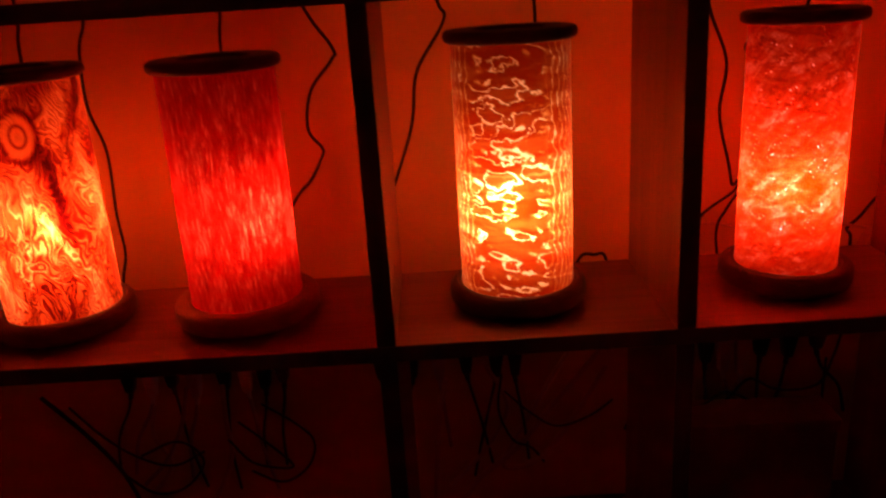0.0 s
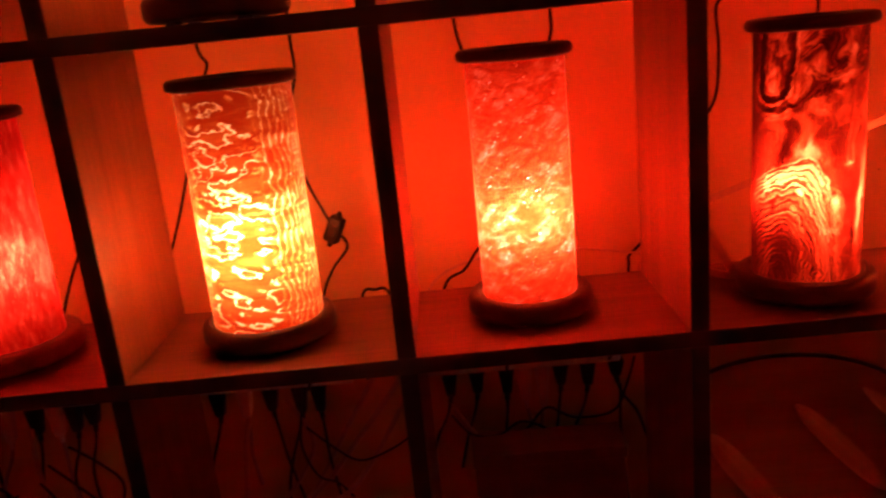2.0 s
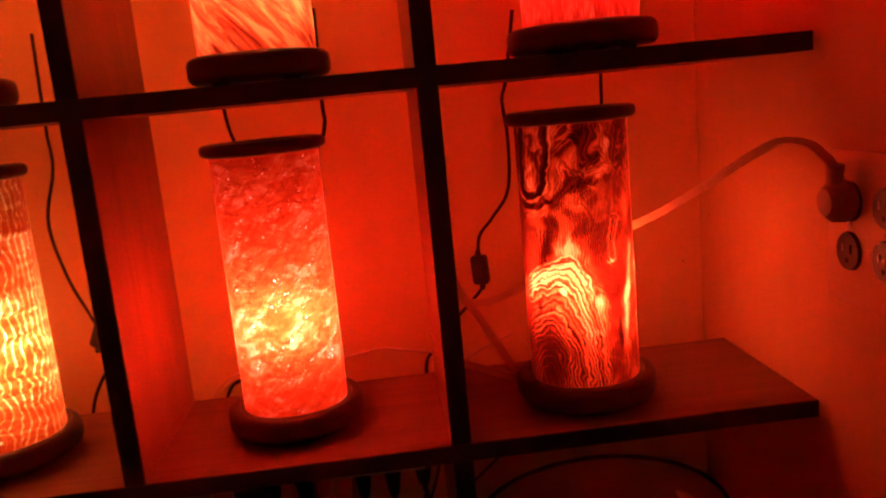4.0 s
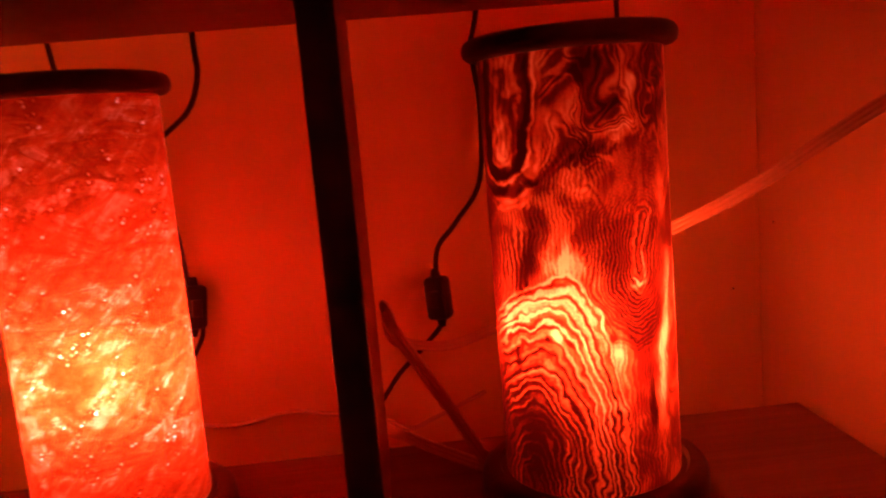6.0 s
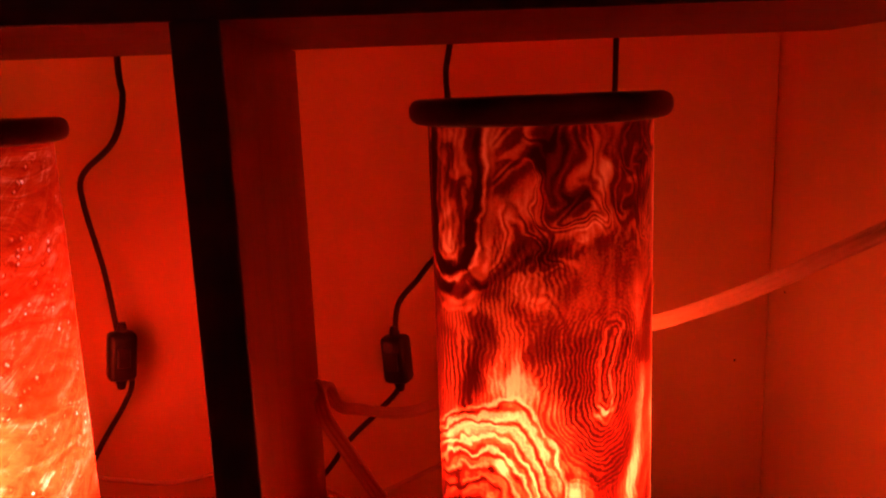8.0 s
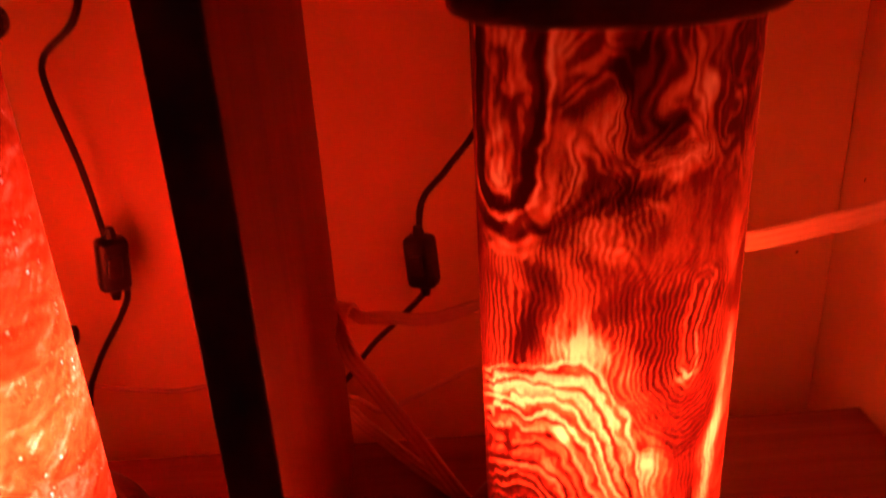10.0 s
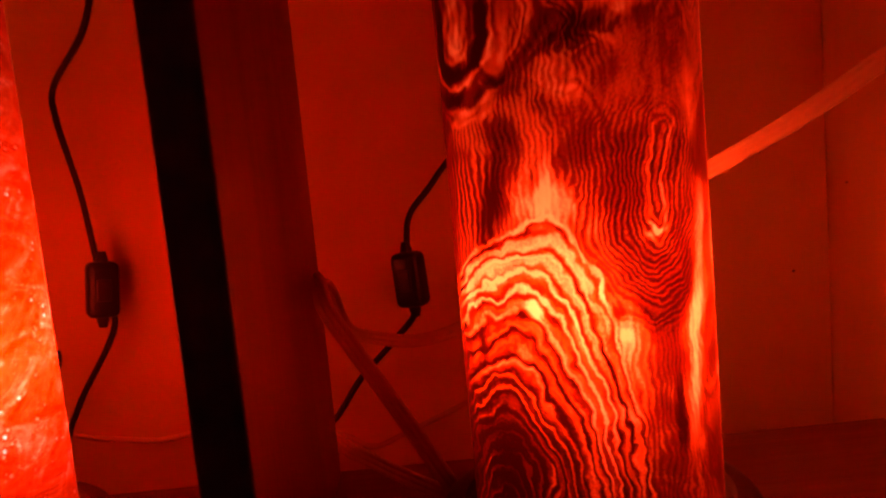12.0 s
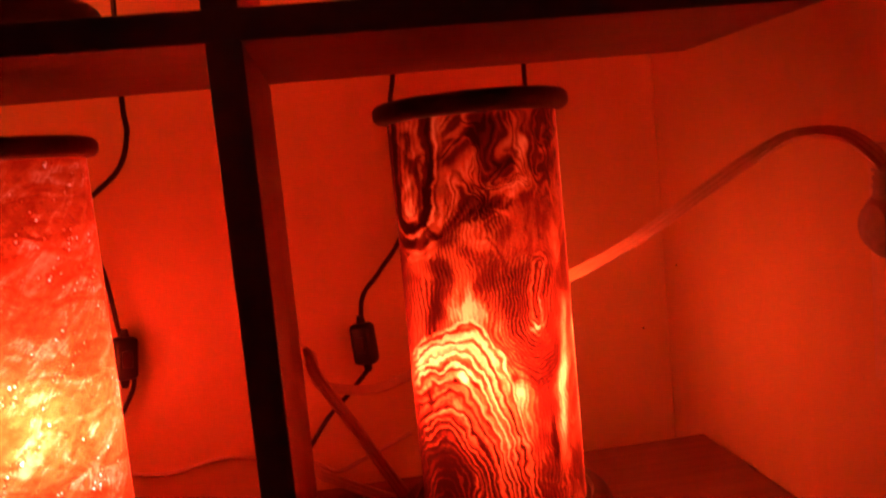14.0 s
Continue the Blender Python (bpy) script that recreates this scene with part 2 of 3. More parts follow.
def crown_figure(nt, u, v, uv):
    """Dark upright swirls with a ringed eye near the top and pale flames low down."""
    n1 = node(nt, "ShaderNodeTexNoise", {"Vector": uv, "Scale": 26.0, "Detail": 2.0}).outputs[1]
    s1 = node(nt, "ShaderNodeSeparateXYZ", {0: n1})
    wu, wv = (Field(nt, s1.outputs[0]) - 0.5) * 0.030, (Field(nt, s1.outputs[1]) - 0.5) * 0.030
    u, v = Field(nt, u), Field(nt, v)
    bent = node(nt, "ShaderNodeVectorMath", {0: stretch(nt, uv, 1, 0.42, 1), 1: combine(nt, (wu * 0.8).s, (wv * 0.5).s)}, operation="ADD").outputs[0]
    hills = Field(nt, noise_tex(nt, bent, 30, 2, 0.5, 0.6))
    lines = hills.wave(0.050)
    fine = hills.wave(0.020)
    masses = clouds(nt, bent, 22, 3, 0.5, 0.8, 0.36, 0.62)
    lit = (0.20 - v).step(0.0, 0.12)
    f = 0.32 + masses * 0.28 + lines * mixed(lit, 0.14, 0.26) - fine * 0.10 + (Field(nt, noise_tex(nt, stretch(nt, uv, 1, 0.2, 1), 400, 2)) - 0.5) * 0.14
    eye = bowed((u - 0.023) * 1.5, v - 0.226, 2.0)
    f = mixed(eye.step(0.020, 0.030), 0.58 - eye.crest(0.0, 0.006) * 0.05 - eye.crest(0.0125, 0.0026) * 0.16, f) - eye.crest(0.030, 0.0035) * 0.16
    f = f + spot(u + wu * 0.3, v + wv * 0.3, 0.034, 0.117, 0.009, 0.024, -0.4) * 0.36 + spot(u, v, 0.027, 0.165, 0.016, 0.020) * 0.16
    f = f - spot(u + wu * 0.4, v + wv * 0.4, 0.052, 0.140, 0.005, 0.065, -0.12) * 0.32
    return f.s, lines.s


def quilt_figure(nt, u, v, uv):
    """Pale winding lines round darker patches in rows, with upright wavy lines at one side."""
    jitter = noise_tex(nt, uv, 95, 2)
    base = node(nt, "ShaderNodeVectorMath", {0: stretch(nt, uv, 0.62, 1.25, 1), 1: combine(nt, calc(nt, "MULTIPLY", jitter, 0.020), calc(nt, "MULTIPLY", jitter, -0.014))}, operation="ADD").outputs[0]
    u, v = Field(nt, u), Field(nt, v)
    hills = Field(nt, noise_tex(nt, base, 32, 1.2, 0.5, 0.2))
    edge = abs((hills * 17.0).op("SINE"))
    line = 1.0 - edge.step(0.05, 0.52)
    halo = 1.0 - edge.step(0.0, 0.95)
    ladder = abs(((u * 330.0) + hills * 9.0).op("SINE"))
    where = u.step(0.028, 0.044) + (0.0 - u).step(0.052, 0.064)
    line = mixed(where, line, 1.0 - ladder.step(0.0, 0.45))
    rows = clouds(nt, stretch(nt, uv, 0.30, 1.6, 1), 32, 3, 0.6, 0.5, 0.34, 0.66)
    seam = (v + (Field(nt, jitter) - 0.5) * 0.006).crest(0.148, 0.0022) * 0.5
    rings = 0.0 * v
    for u0, v0, r in ((-0.012, 0.112, 0.0062), (-0.033, 0.124, 0.0050), (-0.013, 0.166, 0.0056), (-0.012, 0.131, 0.0012)):
        d = bowed(u - u0, v - v0, 2.0)
        rings = rings + d.crest(r, 0.0019)
    f = (line + seam).most(1.0) * 0.42 + halo * 0.16 + rows * 0.26 + rings * 0.42 + Field(nt, noise_tex(nt, uv, 260, 3)) * 0.14
    f = f - v.step(0.19, 0.28) * 0.05
    return f.s, line.s


def streak_figure(nt, u, v, uv):
    """Crumpled ground with soft level folds, pale slanting strokes and strings of small blisters."""
    u, v = Field(nt, u), Field(nt, v)
    turned = stretch(nt, uv, 1, 1, 1, -0.85)
    folds = clouds(nt, stretch(nt, uv, 0.55, 1.15, 1), 44, 4, 0.6, 1.6, 0.30, 0.70)
    along = noise_tex(nt, stretch(nt, turned, 0.34, 1.5, 1), 48, 4, 0.6, 1.0)
    stroke = clouds(nt, stretch(nt, turned, 0.34, 1.5, 1), 48, 4, 0.6, 1.0, 0.46, 0.66)
    vein = 1.0 - abs(Field(nt, along) - 0.5).step(0.0, 0.035)
    cell = node(nt, "ShaderNodeTexVoronoi", {"Vector": stretch(nt, uv, 1.1, 0.9, 1), "Scale": 205.0, "Randomness": 1.0})
    group = clouds(nt, stretch(nt, turned, 0.5, 1.3, 1), 70, 3, 0.6, 0.3, 0.52, 0.60)
    dot = (1.0 - Field(nt, cell.outputs[0]).step(0.12, 0.32)) * group
    pit = Field(nt, cell.outputs[0]).crest(0.42, 0.08) * group
    f = 0.17 + folds * 0.24 + stroke * 0.12 + vein * folds * 0.20 + dot * 0.34 - pit * 0.18 + (Field(nt, noise_tex(nt, uv, 190, 3)) - 0.5) * 0.24
    return f.s, (folds * 0.5 + stroke * 0.4 + dot * 0.8).s


def sweep_figure(nt, u, v, uv):
    """Broad slanting strokes, dark on light."""
    turned = stretch(nt, uv, 1, 1, 1, -0.75)
    a = noise_tex(nt, stretch(nt, turned, 2.0, 0.35, 1), 34, 5, 0.62, 1.2)
    a = node(nt, "ShaderNodeMapRange", {0: a, 1: 0.32, 2: 0.66}).outputs[0]
    f = calc(nt, "ADD", calc(nt, "MULTIPLY", a, 0.85), calc(nt, "MULTIPLY", noise_tex(nt, uv, 300, 2), 0.15))
    return f, a


def straight_figure(nt, u, v, uv):
    """Fine upright flecks, lighter and darker."""
    fine = clouds(nt, stretch(nt, uv, 1, 0.075, 1), 560, 4, 0.7, 0.25, 0.28, 0.72)
    tone = clouds(nt, stretch(nt, uv, 1, 0.2, 1), 90, 3, 0.6, 0.0, 0.3, 0.7)
    fleck = clouds(nt, stretch(nt, uv, 1, 0.10, 1), 430, 2, 0.5, 0.3, 0.56, 0.68)
    f = fine * 0.52 + tone * 0.30 + fleck * 0.34
    return f.s, fine.s


def burl_figure(nt, u, v, uv):
    """Pale burl with dark knots."""
    a = noise_tex(nt, uv, 60, 4, 0.65, 1.4)
    cell = node(nt, "ShaderNodeTexVoronoi", {"Vector": uv, "Scale": 45.0})
    knot = node(nt, "ShaderNodeMapRange", {0: cell.outputs[0], 1: 0.08, 2: 0.3}).outputs[0]
    f = calc(nt, "MULTIPLY", node(nt, "ShaderNodeMapRange", {0: a, 1: 0.3, 2: 0.62}).outputs[0], knot)
    return f, f


WALL = paint("wall_paint", (0.83, 0.53, 0.21))
# pale tones of the unseen room, raised to bounce light into the shelves
BOUNCE = paint("bounce_paint", (0.93, 0.60, 0.50))
CEIL = paint("ceiling_paint", (0.92, 0.68, 0.58))
BOARD_X = wood("shelf_wood_long", (0.14, 0.044, 0.018), (0.30, 0.115, 0.05), 0)
BOARD_Z = wood("shelf_wood_upright", (0.19, 0.060, 0.022), (0.39, 0.145, 0.055), 2)
# unseen floor, toned pale for more bounced light
FLOORWOOD = wood("floor_wood", (0.58, 0.36, 0.22), (0.78, 0.52, 0.34), 1)
TURNED = wood("turned_walnut", (0.05, 0.02, 0.011), (0.14, 0.06, 0.03), 0, 0.38, 0.5)
TURNED_LIGHT = wood("turned_cherry", (0.2, 0.09, 0.045), (0.38, 0.19, 0.1), 0, 0.4, 0.5)
EDGE = plain("shaded_edging", (0.022, 0.012, 0.009), 0.55)
SLATWOOD = wood("slat_wood", (0.6, 0.42, 0.27), (0.82, 0.62, 0.42), 0, 0.5, 0.5)
TRAYWOOD = wood("tray_wood", (0.34, 0.2, 0.12), (0.5, 0.32, 0.2), 0, 0.55, 1.0)
BLACK = plain("black_plastic", (0.018, 0.016, 0.016), 0.38)
RUBBER = plain("black_cord", (0.015, 0.013, 0.013), 0.5)
WHITECORD = plain("off_white_cord", (0.66, 0.42, 0.23), 0.5, vary=0.1)
GREYCORD = plain("grey_cord", (0.46, 0.34, 0.25), 0.5)
IVORY = plain("ivory_plastic", (0.75, 0.68, 0.58), 0.35, vary=0.06)
BROWN = plain("brown_plastic", (0.035, 0.018, 0.013), 0.3)
METAL = plain("dull_metal", (0.5, 0.45, 0.4), 0.35, 1.0)
FELT = plain("black_felt", (0.012, 0.01, 0.01), 0.9)
CARD = plain("brown_card", (0.17, 0.085, 0.055), 0.8)
PLATE = plain("cream_plate", (0.80, 0.54, 0.25), 0.4, vary=0.05)


def glow(name, col, strength):
    m, nt = start(name)
    finish(nt, node(nt, "ShaderNodeEmission", {"Color": (*col, 1), "Strength": strength}).outputs[0])
    return m


# ---------------------------------------------------------------- mesh helpers
def link(name, bm, material, parent=None, label=""):
    bmesh.ops.recalc_face_normals(bm, faces=bm.faces)
    me = bpy.data.meshes.new(name)
    bm.to_mesh(me)
    bm.free()
    me.materials.append(material)
    ob = new(name, me)
    if parent:
        ob.parent = parent
    if label:
        ob["label"] = label
    return ob


part = link


def smooth(ob, angle=40):
    me = ob.data
    me.polygons.foreach_set("use_smooth", [True] * len(me.polygons))
    me.set_sharp_from_angle(angle=radians(angle))
    return ob


def empty(name, x, y, z, rz=0.0):
    ob = new(name)
    ob.matrix_basis = pose(x, y, z, 0, 0, rz)
    return ob


def box(x0, x1, y0, y1, z0, z1, bevel=0.0, segs=2):
    bm = bmesh.new()
    bmesh.ops.create_cube(bm, size=1)
    for v in bm.verts:
        v.co = Vector(((x0 + x1) / 2 + v.co.x * (x1 - x0), (y0 + y1) / 2 + v.co.y * (y1 - y0), (z0 + z1) / 2 + v.co.z * (z1 - z0)))
    if bevel:
        bmesh.ops.bevel(bm, geom=bm.edges[:], offset=bevel, segments=segs, affect="EDGES", profile=0.5)
    return bm


def lathe(profile, steps=64, close=True):
    """A turned form from (radius, height) pairs."""
    bm = bmesh.new()
    rings = []
    for r, z in profile:
        if r < 1e-6:
            rings.append([bm.verts.new((0, 0, z))])
        else:
            rings.append([bm.verts.new((r * math.sin(2 * math.pi * i / steps), -r * math.cos(2 * math.pi * i / steps), z)) for i in range(steps)])
    for a, b in zip(rings, rings[1:]):
        for i in range(steps):
            j = (i + 1) % steps
            if len(a) == 1 and len(b) > 1:
                bm.faces.new((a[0], b[i], b[j]))
            elif len(b) == 1 and len(a) > 1:
                bm.faces.new((a[i], a[j], b[0]))
            elif len(a) > 1:
                bm.faces.new((a[i], a[j], b[j], b[i]))
    return bm


def rounded(r, z0, z1, e, n=5):
    """Profile of a disc with rounded rims."""
    out = [(0, z0)]
    for k in range(n + 1):
        a = -math.pi / 2 + k / n * math.pi / 2
        out.append((r - e + e * math.cos(a), z0 + e + e * math.sin(a)))
    for k in range(n + 1):
        a = k / n * math.pi / 2
        out.append((r - e + e * math.cos(a), z1 - e + e * math.sin(a)))
    return out


def glide(points, per=8):
    pts = [Vector(p) for p in points]
    if len(pts) == 2:
        return pts
    ext = [pts[0] * 2 - pts[1]] + pts + [pts[-1] * 2 - pts[-2]]
    out = []
    for i in range(1, len(ext) - 2):
        a, b, c, d = ext[i - 1:i + 3]
        for k in range(per):
            t = k / per
            out.append(0.5 * ((2 * b) + (c - a) * t + (2 * a - 5 * b + 4 * c - d) * t * t + (3 * b - a - 3 * c + d) * t ** 3))
    return out + [pts[-1]]


def tube(points, r, sides=8, wide=1.0, per=8, ridges=0):
    """A cord swept along a smooth line; wide > 1 gives a flat ribbon cable, ridges its strands."""
    line = glide(points, per)
    bm = bmesh.new()
    rings, up = [], Vector((0, -1, 0.05)).normalized()
    n = max(sides, 12 if ridges else sides)
    for i, p in enumerate(line):
        d = (line[min(i + 1, len(line) - 1)] - line[max(i - 1, 0)]).normalized()
        if ridges:
            up = up * 0.6 + Vector((-0.15, -1, 0.35)).normalized() * 0.4
        up = (up - d * up.dot(d)).normalized()
        side = d.cross(up)
        ring = []
        if ridges:
            outline = []
            for s in (1, -1):
                for k in range(ridges):
                    c = (k - (ridges - 1) / 2) * 1.8 * s
                    for a in (-0.9, -0.3, 0.3, 0.9):
                        outline.append((c + math.sin(a) * s, math.cos(a) * s))
            for x, y in outline:
                ring.append(bm.verts.new(p + side * (x * r) + up * (y * r)))
        else:
            for k in range(n):
                a = 2 * math.pi * k / n
                ring.append(bm.verts.new(p + side * (math.cos(a) * r * wide) + up * (math.sin(a) * r)))
        rings.append(ring)
    for a, b in zip(rings, rings[1:]):
        m = len(a)
        for k in range(m):
            bm.faces.new((a[k], a[(k + 1) % m], b[(k + 1) % m], b[k]))
    bm.faces.new(rings[0])
    bm.faces.new(rings[-1])
    return bm


def wall(name, bm, material, label):
    return tagged(link(name, bm, material), label, name.split("_")[0], kind="structure")


# ---------------------------------------------------------------- the room
XL, XR, YB, YF, HIGH = -1.15, 1.016, 1.148, -0.34, 1.9
wall("wall_back", box(XL, XR - 0.0016, YB, YB + 0.1, 0, HIGH), WALL, "plain painted wall behind the open shelves")
wall("wall_side", box(XR, XR + 0.1, YF, YB + 0.1, 0, HIGH), WALL, "plain painted side wall with a power outlet")
# unseen surfaces added close in to reflect lamp light into the lower bays
wall("wall_far", box(XL, XR + 0.1, YF - 0.1, YF, 0, HIGH), BOUNCE, "unseen plain painted wall set close to bounce lamp light")
wall("wall_end", box(XL - 0.1, XL, YF - 0.1, YB + 0.1, 0, HIGH), BOUNCE, "unseen plain painted end wall that bounces lamp light")
wall("floor", box(XL - 0.1, XR + 0.1, YF - 0.1, YB + 0.1, -0.1, 0), FLOORWOOD, "unseen light brown wooden floor, toned pale to bounce light")
wall("ceiling", box(XL - 0.1, XR + 0.1, YF - 0.1, YB + 0.1, HIGH, HIGH + 0.1), CEIL, "unseen plain painted ceiling, toned pale to bounce light")

for host, m in (("wall_back", pose(0.986, YB, 0.949, 90)), ("wall_side", pose(XR, 1.120, 1.018, 0, -90))):
    hole = part("nail_hole", lathe([(0, 0), (0.0011, 0), (0.0008, 0.0005), (0, 0.0002)], 10), BROWN, bpy.data.objects[host])
    hole.matrix_basis = m

# ---------------------------------------------------------------- the shelf unit
FRONT, BACK = 0.822, 1.065
T, TD = 0.0195, 0.0215
LOW, MAIN, UP, TOP = 0.456, 0.850, 1.2465, 1.642
LEFT = -0.761
POSTS = (-0.082, 0.2615, 0.6045)
PIVOT = Vector((0.606, 0.94, 0.85))  # the unit leans a little, its far end lower and further out
shelf = tagged(empty("shelf_unit", *PIVOT), "open reddish-brown wooden shelf unit holding lit lamps", "shelf")


def board(name, x0, x1, y0, y1, z0, z1, material, label=""):
    o = Vector(((x0 + x1) / 2, (y0 + y1) / 2, (z0 + z1) / 2))
    ob = part(name, box(x0 - o.x, x1 - o.x, y0 - o.y, y1 - o.y, z0 - o.z, z1 - o.z, 0.0012, 2), material, shelf, label)
    ob.location = o - PIVOT
    # dark edging; its near-black also puts the unlit front's shade into the colour
    band = part("edge_band", box(x0 - o.x, x1 - o.x, y0 - o.y - 0.0016, y0 - o.y, z0 - o.z, z1 - o.z, 0.0006, 1), EDGE, ob, "near-black front edge band, shade of the unlit front included")
    return ob


for z in (0.09, LOW, MAIN, UP, TOP):
    board("shelf_board", LEFT, XR - 0.003 if z != UP else XR - 0.006, FRONT, BACK if z != UP else 1.045, z - T, z, BOARD_X)
for z0, z1, xs in ((0.0, 0.09 - T, (LEFT, -0.077, 0.606)), (0.09, LOW - T, POSTS + (LEFT,)), (LOW, MAIN - T, POSTS + (LEFT,)),
                   (MAIN, UP - T, POSTS + (LEFT,)), (UP, TOP - T, POSTS + (LEFT,))):
    for x in xs:
        board("divider", x, x + TD, FRONT + 0.0006, 1.058, z0, z1, BOARD_Z)


shelf.matrix_basis = pose(*PIVOT, 0, -0.35, 0.6)


# ---------------------------------------------------------------- the lamps
def table_lamp(x, y, z, r, rc, rb, top, material, bulb_material, bulb_at, label, turn=0.0, stand=0.028, feet=0.006, foot_wood=None, off=(0.0, 0.0)):
    lamp = tagged(empty("table_lamp", x, y, z), label, "table lamp", "glowing veneer table lamps on the shelves")
    lamp.matrix_basis = pose(x, y, z + (x - PIVOT.x) * math.sin(radians(0.35)), 0, -0.35, turn)
    b0, b1 = feet, feet + stand
    base = part("base", lathe(rounded(rb, b0, b1, 0.009) + [(r + 0.006, b1), (r + 0.004, b1 - 0.003), (r - 0.004, b1 - 0.003), (0, b1 - 0.003)]), foot_wood or TURNED, lamp, "turned wooden base with rounded rim")
    smooth(base)
    for k in range(4):
        a = math.pi / 4 + k * math.pi / 2
        f = part("foot", lathe([(0, 0), (0.008, 0), (0.009, 0.002), (0.009, feet), (0, feet)], 16), FELT, base)
        f.location = (math.cos(a) * rb * 0.68, math.sin(a) * rb * 0.68, 0)
    # the veneer tube
    steps, rows = 96, 4
    bm = bmesh.new()
    uv = bm.loops.layers.uv.new("UVMap")
    z0, z1 = b1 - 0.003, top
    grid = [[bm.verts.new((r * math.sin(a), -r * math.cos(a), z0 + (z1 - z0) * j / rows)) for a in (2 * math.pi * i / steps for i in range(steps))] for j in range(rows + 1)]
    for j in range(rows):
        for i in range(steps):
            q = (i + 1) % steps
            fc = bm.faces.new((grid[j][i], grid[j][q], grid[j + 1][q], grid[j + 1][i]))
            for lp, (ii, jj) in zip(fc.loops, ((i, j), (i + 1, j), (i + 1, j + 1), (i, j + 1))):
                lp[uv].uv = (((ii / steps + 0.5) % 1.0 - 0.5 if ii != steps // 2 or i < steps // 2 else -0.5) * 2 * math.pi * r if not (ii == steps // 2 and i < steps // 2) else math.pi * r, (z1 - z0) * jj / rows)
    shade = part("shade", bm, material, lamp, "thin glowing wood veneer shade")
    smooth(shade, 60)
    c = top
    cap = part("cap", lathe([(0, c - 0.001), (r - 0.002, c - 0.001)] + rounded(rc, c, c + 0.014, 0.006)[1:] + [(r * 0.62, c + 0.014), (r * 0.6, c + 0.010), (0, c + 0.010)]), TURNED, lamp, "dark turned walnut cap with a sunk centre")
    smooth(cap)
    sock = part("socket", lathe([(0, b1), (0.02, b1), (0.02, bulb_at - 0.045), (0.014, bulb_at - 0.03), (0, bulb_at - 0.03)], 24), IVORY, lamp)
    smooth(sock)
    bulb = part("bulb", lathe([(0.012, bulb_at - 0.032), (0.014, bulb_at - 0.022), (0.022, bulb_at - 0.006), (0.024, bulb_at + 0.006), (0.017, bulb_at + 0.02), (0, bulb_at + 0.026)], 16), bulb_material, lamp, "warm glowing bulb")
    sock.location = bulb.location = (off[0], off[1], 0)
    smooth(bulb)
    return lamp


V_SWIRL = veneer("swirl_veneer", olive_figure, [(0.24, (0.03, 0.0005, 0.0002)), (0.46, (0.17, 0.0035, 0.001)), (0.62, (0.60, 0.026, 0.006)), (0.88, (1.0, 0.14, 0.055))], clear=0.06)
V_DARK = veneer("dark_swirl_veneer", crown_figure, [(0.2, (0.04, 0.0007, 0.0004)), (0.42, (0.26, 0.006, 0.002)), (0.62, (0.80, 0.07, 0.014)), (0.85, (1.0, 0.28, 0.09))])
V_RED = veneer("fleck_veneer", straight_figure, [(0.15, (0.34, 0.003, 0.0015)), (0.5, (0.56, 0.010, 0.005)), (0.95, (0.90, 0.08, 0.045))], skin=0.14)
V_QUILT = veneer("quilt_veneer", quilt_figure, [(0.12, (0.26, 0.014, 0.002)), (0.36, (0.38, 0.052, 0.008)), (0.58, (0.62, 0.19, 0.045)), (0.82, (1.0, 0.60, 0.40))], clear=0.12)
V_STREAK = veneer("streak_veneer", streak_figure, [(0.16, (0.26, 0.006, 0.001)), (0.38, (0.42, 0.017, 0.004)), (0.58, (0.60, 0.062, 0.036)), (0.86, (0.85, 0.27, 0.32))], 0.9, 0.08, 0.08)
V_BURL = veneer("burl_veneer", burl_figure, [(0.1, (0.2, 0.006, 0.002)), (0.4, (0.6, 0.06, 0.012)), (0.8, (1.0, 0.25, 0.06))])
V_SWEEP = veneer("sweep_veneer", sweep_figure, [(0.2, (0.25, 0.005, 0.003)), (0.5, (0.8, 0.06, 0.015)), (0.85, (1.0, 0.25, 0.08))])
BULB = glow("bulb_glow", (1.0, 0.74, 0.5), 90.0)
BULB_UPPER = glow("bulb_glow_upper", (1.0, 0.74, 0.5), 40.0)
BULB_WHITE = glow("bulb_glow_bright", (1.0, 0.78, 0.6), 185.0)
BULB_DIM = glow("bulb_glow_dim", (1.0, 0.74, 0.5), 56.0)
BULB_HOT = glow("bulb_glow_strong", (1.0, 0.74, 0.5), 140.0)

table_lamp(-0.486, 0.932, MAIN, 0.0690, 0.0770, 0.0850, 0.314, V_DARK, BULB_HOT, 0.140, "lit table lamp with dark swirling orange veneer shade")
table_lamp(-0.252, 0.932, MAIN, 0.0690, 0.0770, 0.0900, 0.312, V_RED, BULB_DIM, 0.145, "lit table lamp with red finely flecked shade, light base", off=(0.024, -0.012), foot_wood=TURNED_LIGHT)
table_lamp(0.092, 0.933, MAIN, 0.0700, 0.0780, 0.0855, 0.324, V_QUILT, BULB_HOT, 0.138, "lit table lamp with orange quilted shade of winding lines", off=(-0.006, -0.014))
table_lamp(0.4325, 0.940, MAIN, 0.0608, 0.0700, 0.0800, 0.324, V_STREAK, BULB_WHITE, 0.142, "lit table lamp with red crumpled shade and slanting streaks", off=(0.0, -0.014))
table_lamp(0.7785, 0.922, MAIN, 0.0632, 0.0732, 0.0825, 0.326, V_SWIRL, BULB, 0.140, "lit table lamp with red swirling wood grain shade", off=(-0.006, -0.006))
table_lamp(0.087, 0.935, UP, 0.0690, 0.0770, 0.0850, 0.322, V_BURL, BULB_UPPER, 0.120, "lit table lamp with pale knotty burl shade")
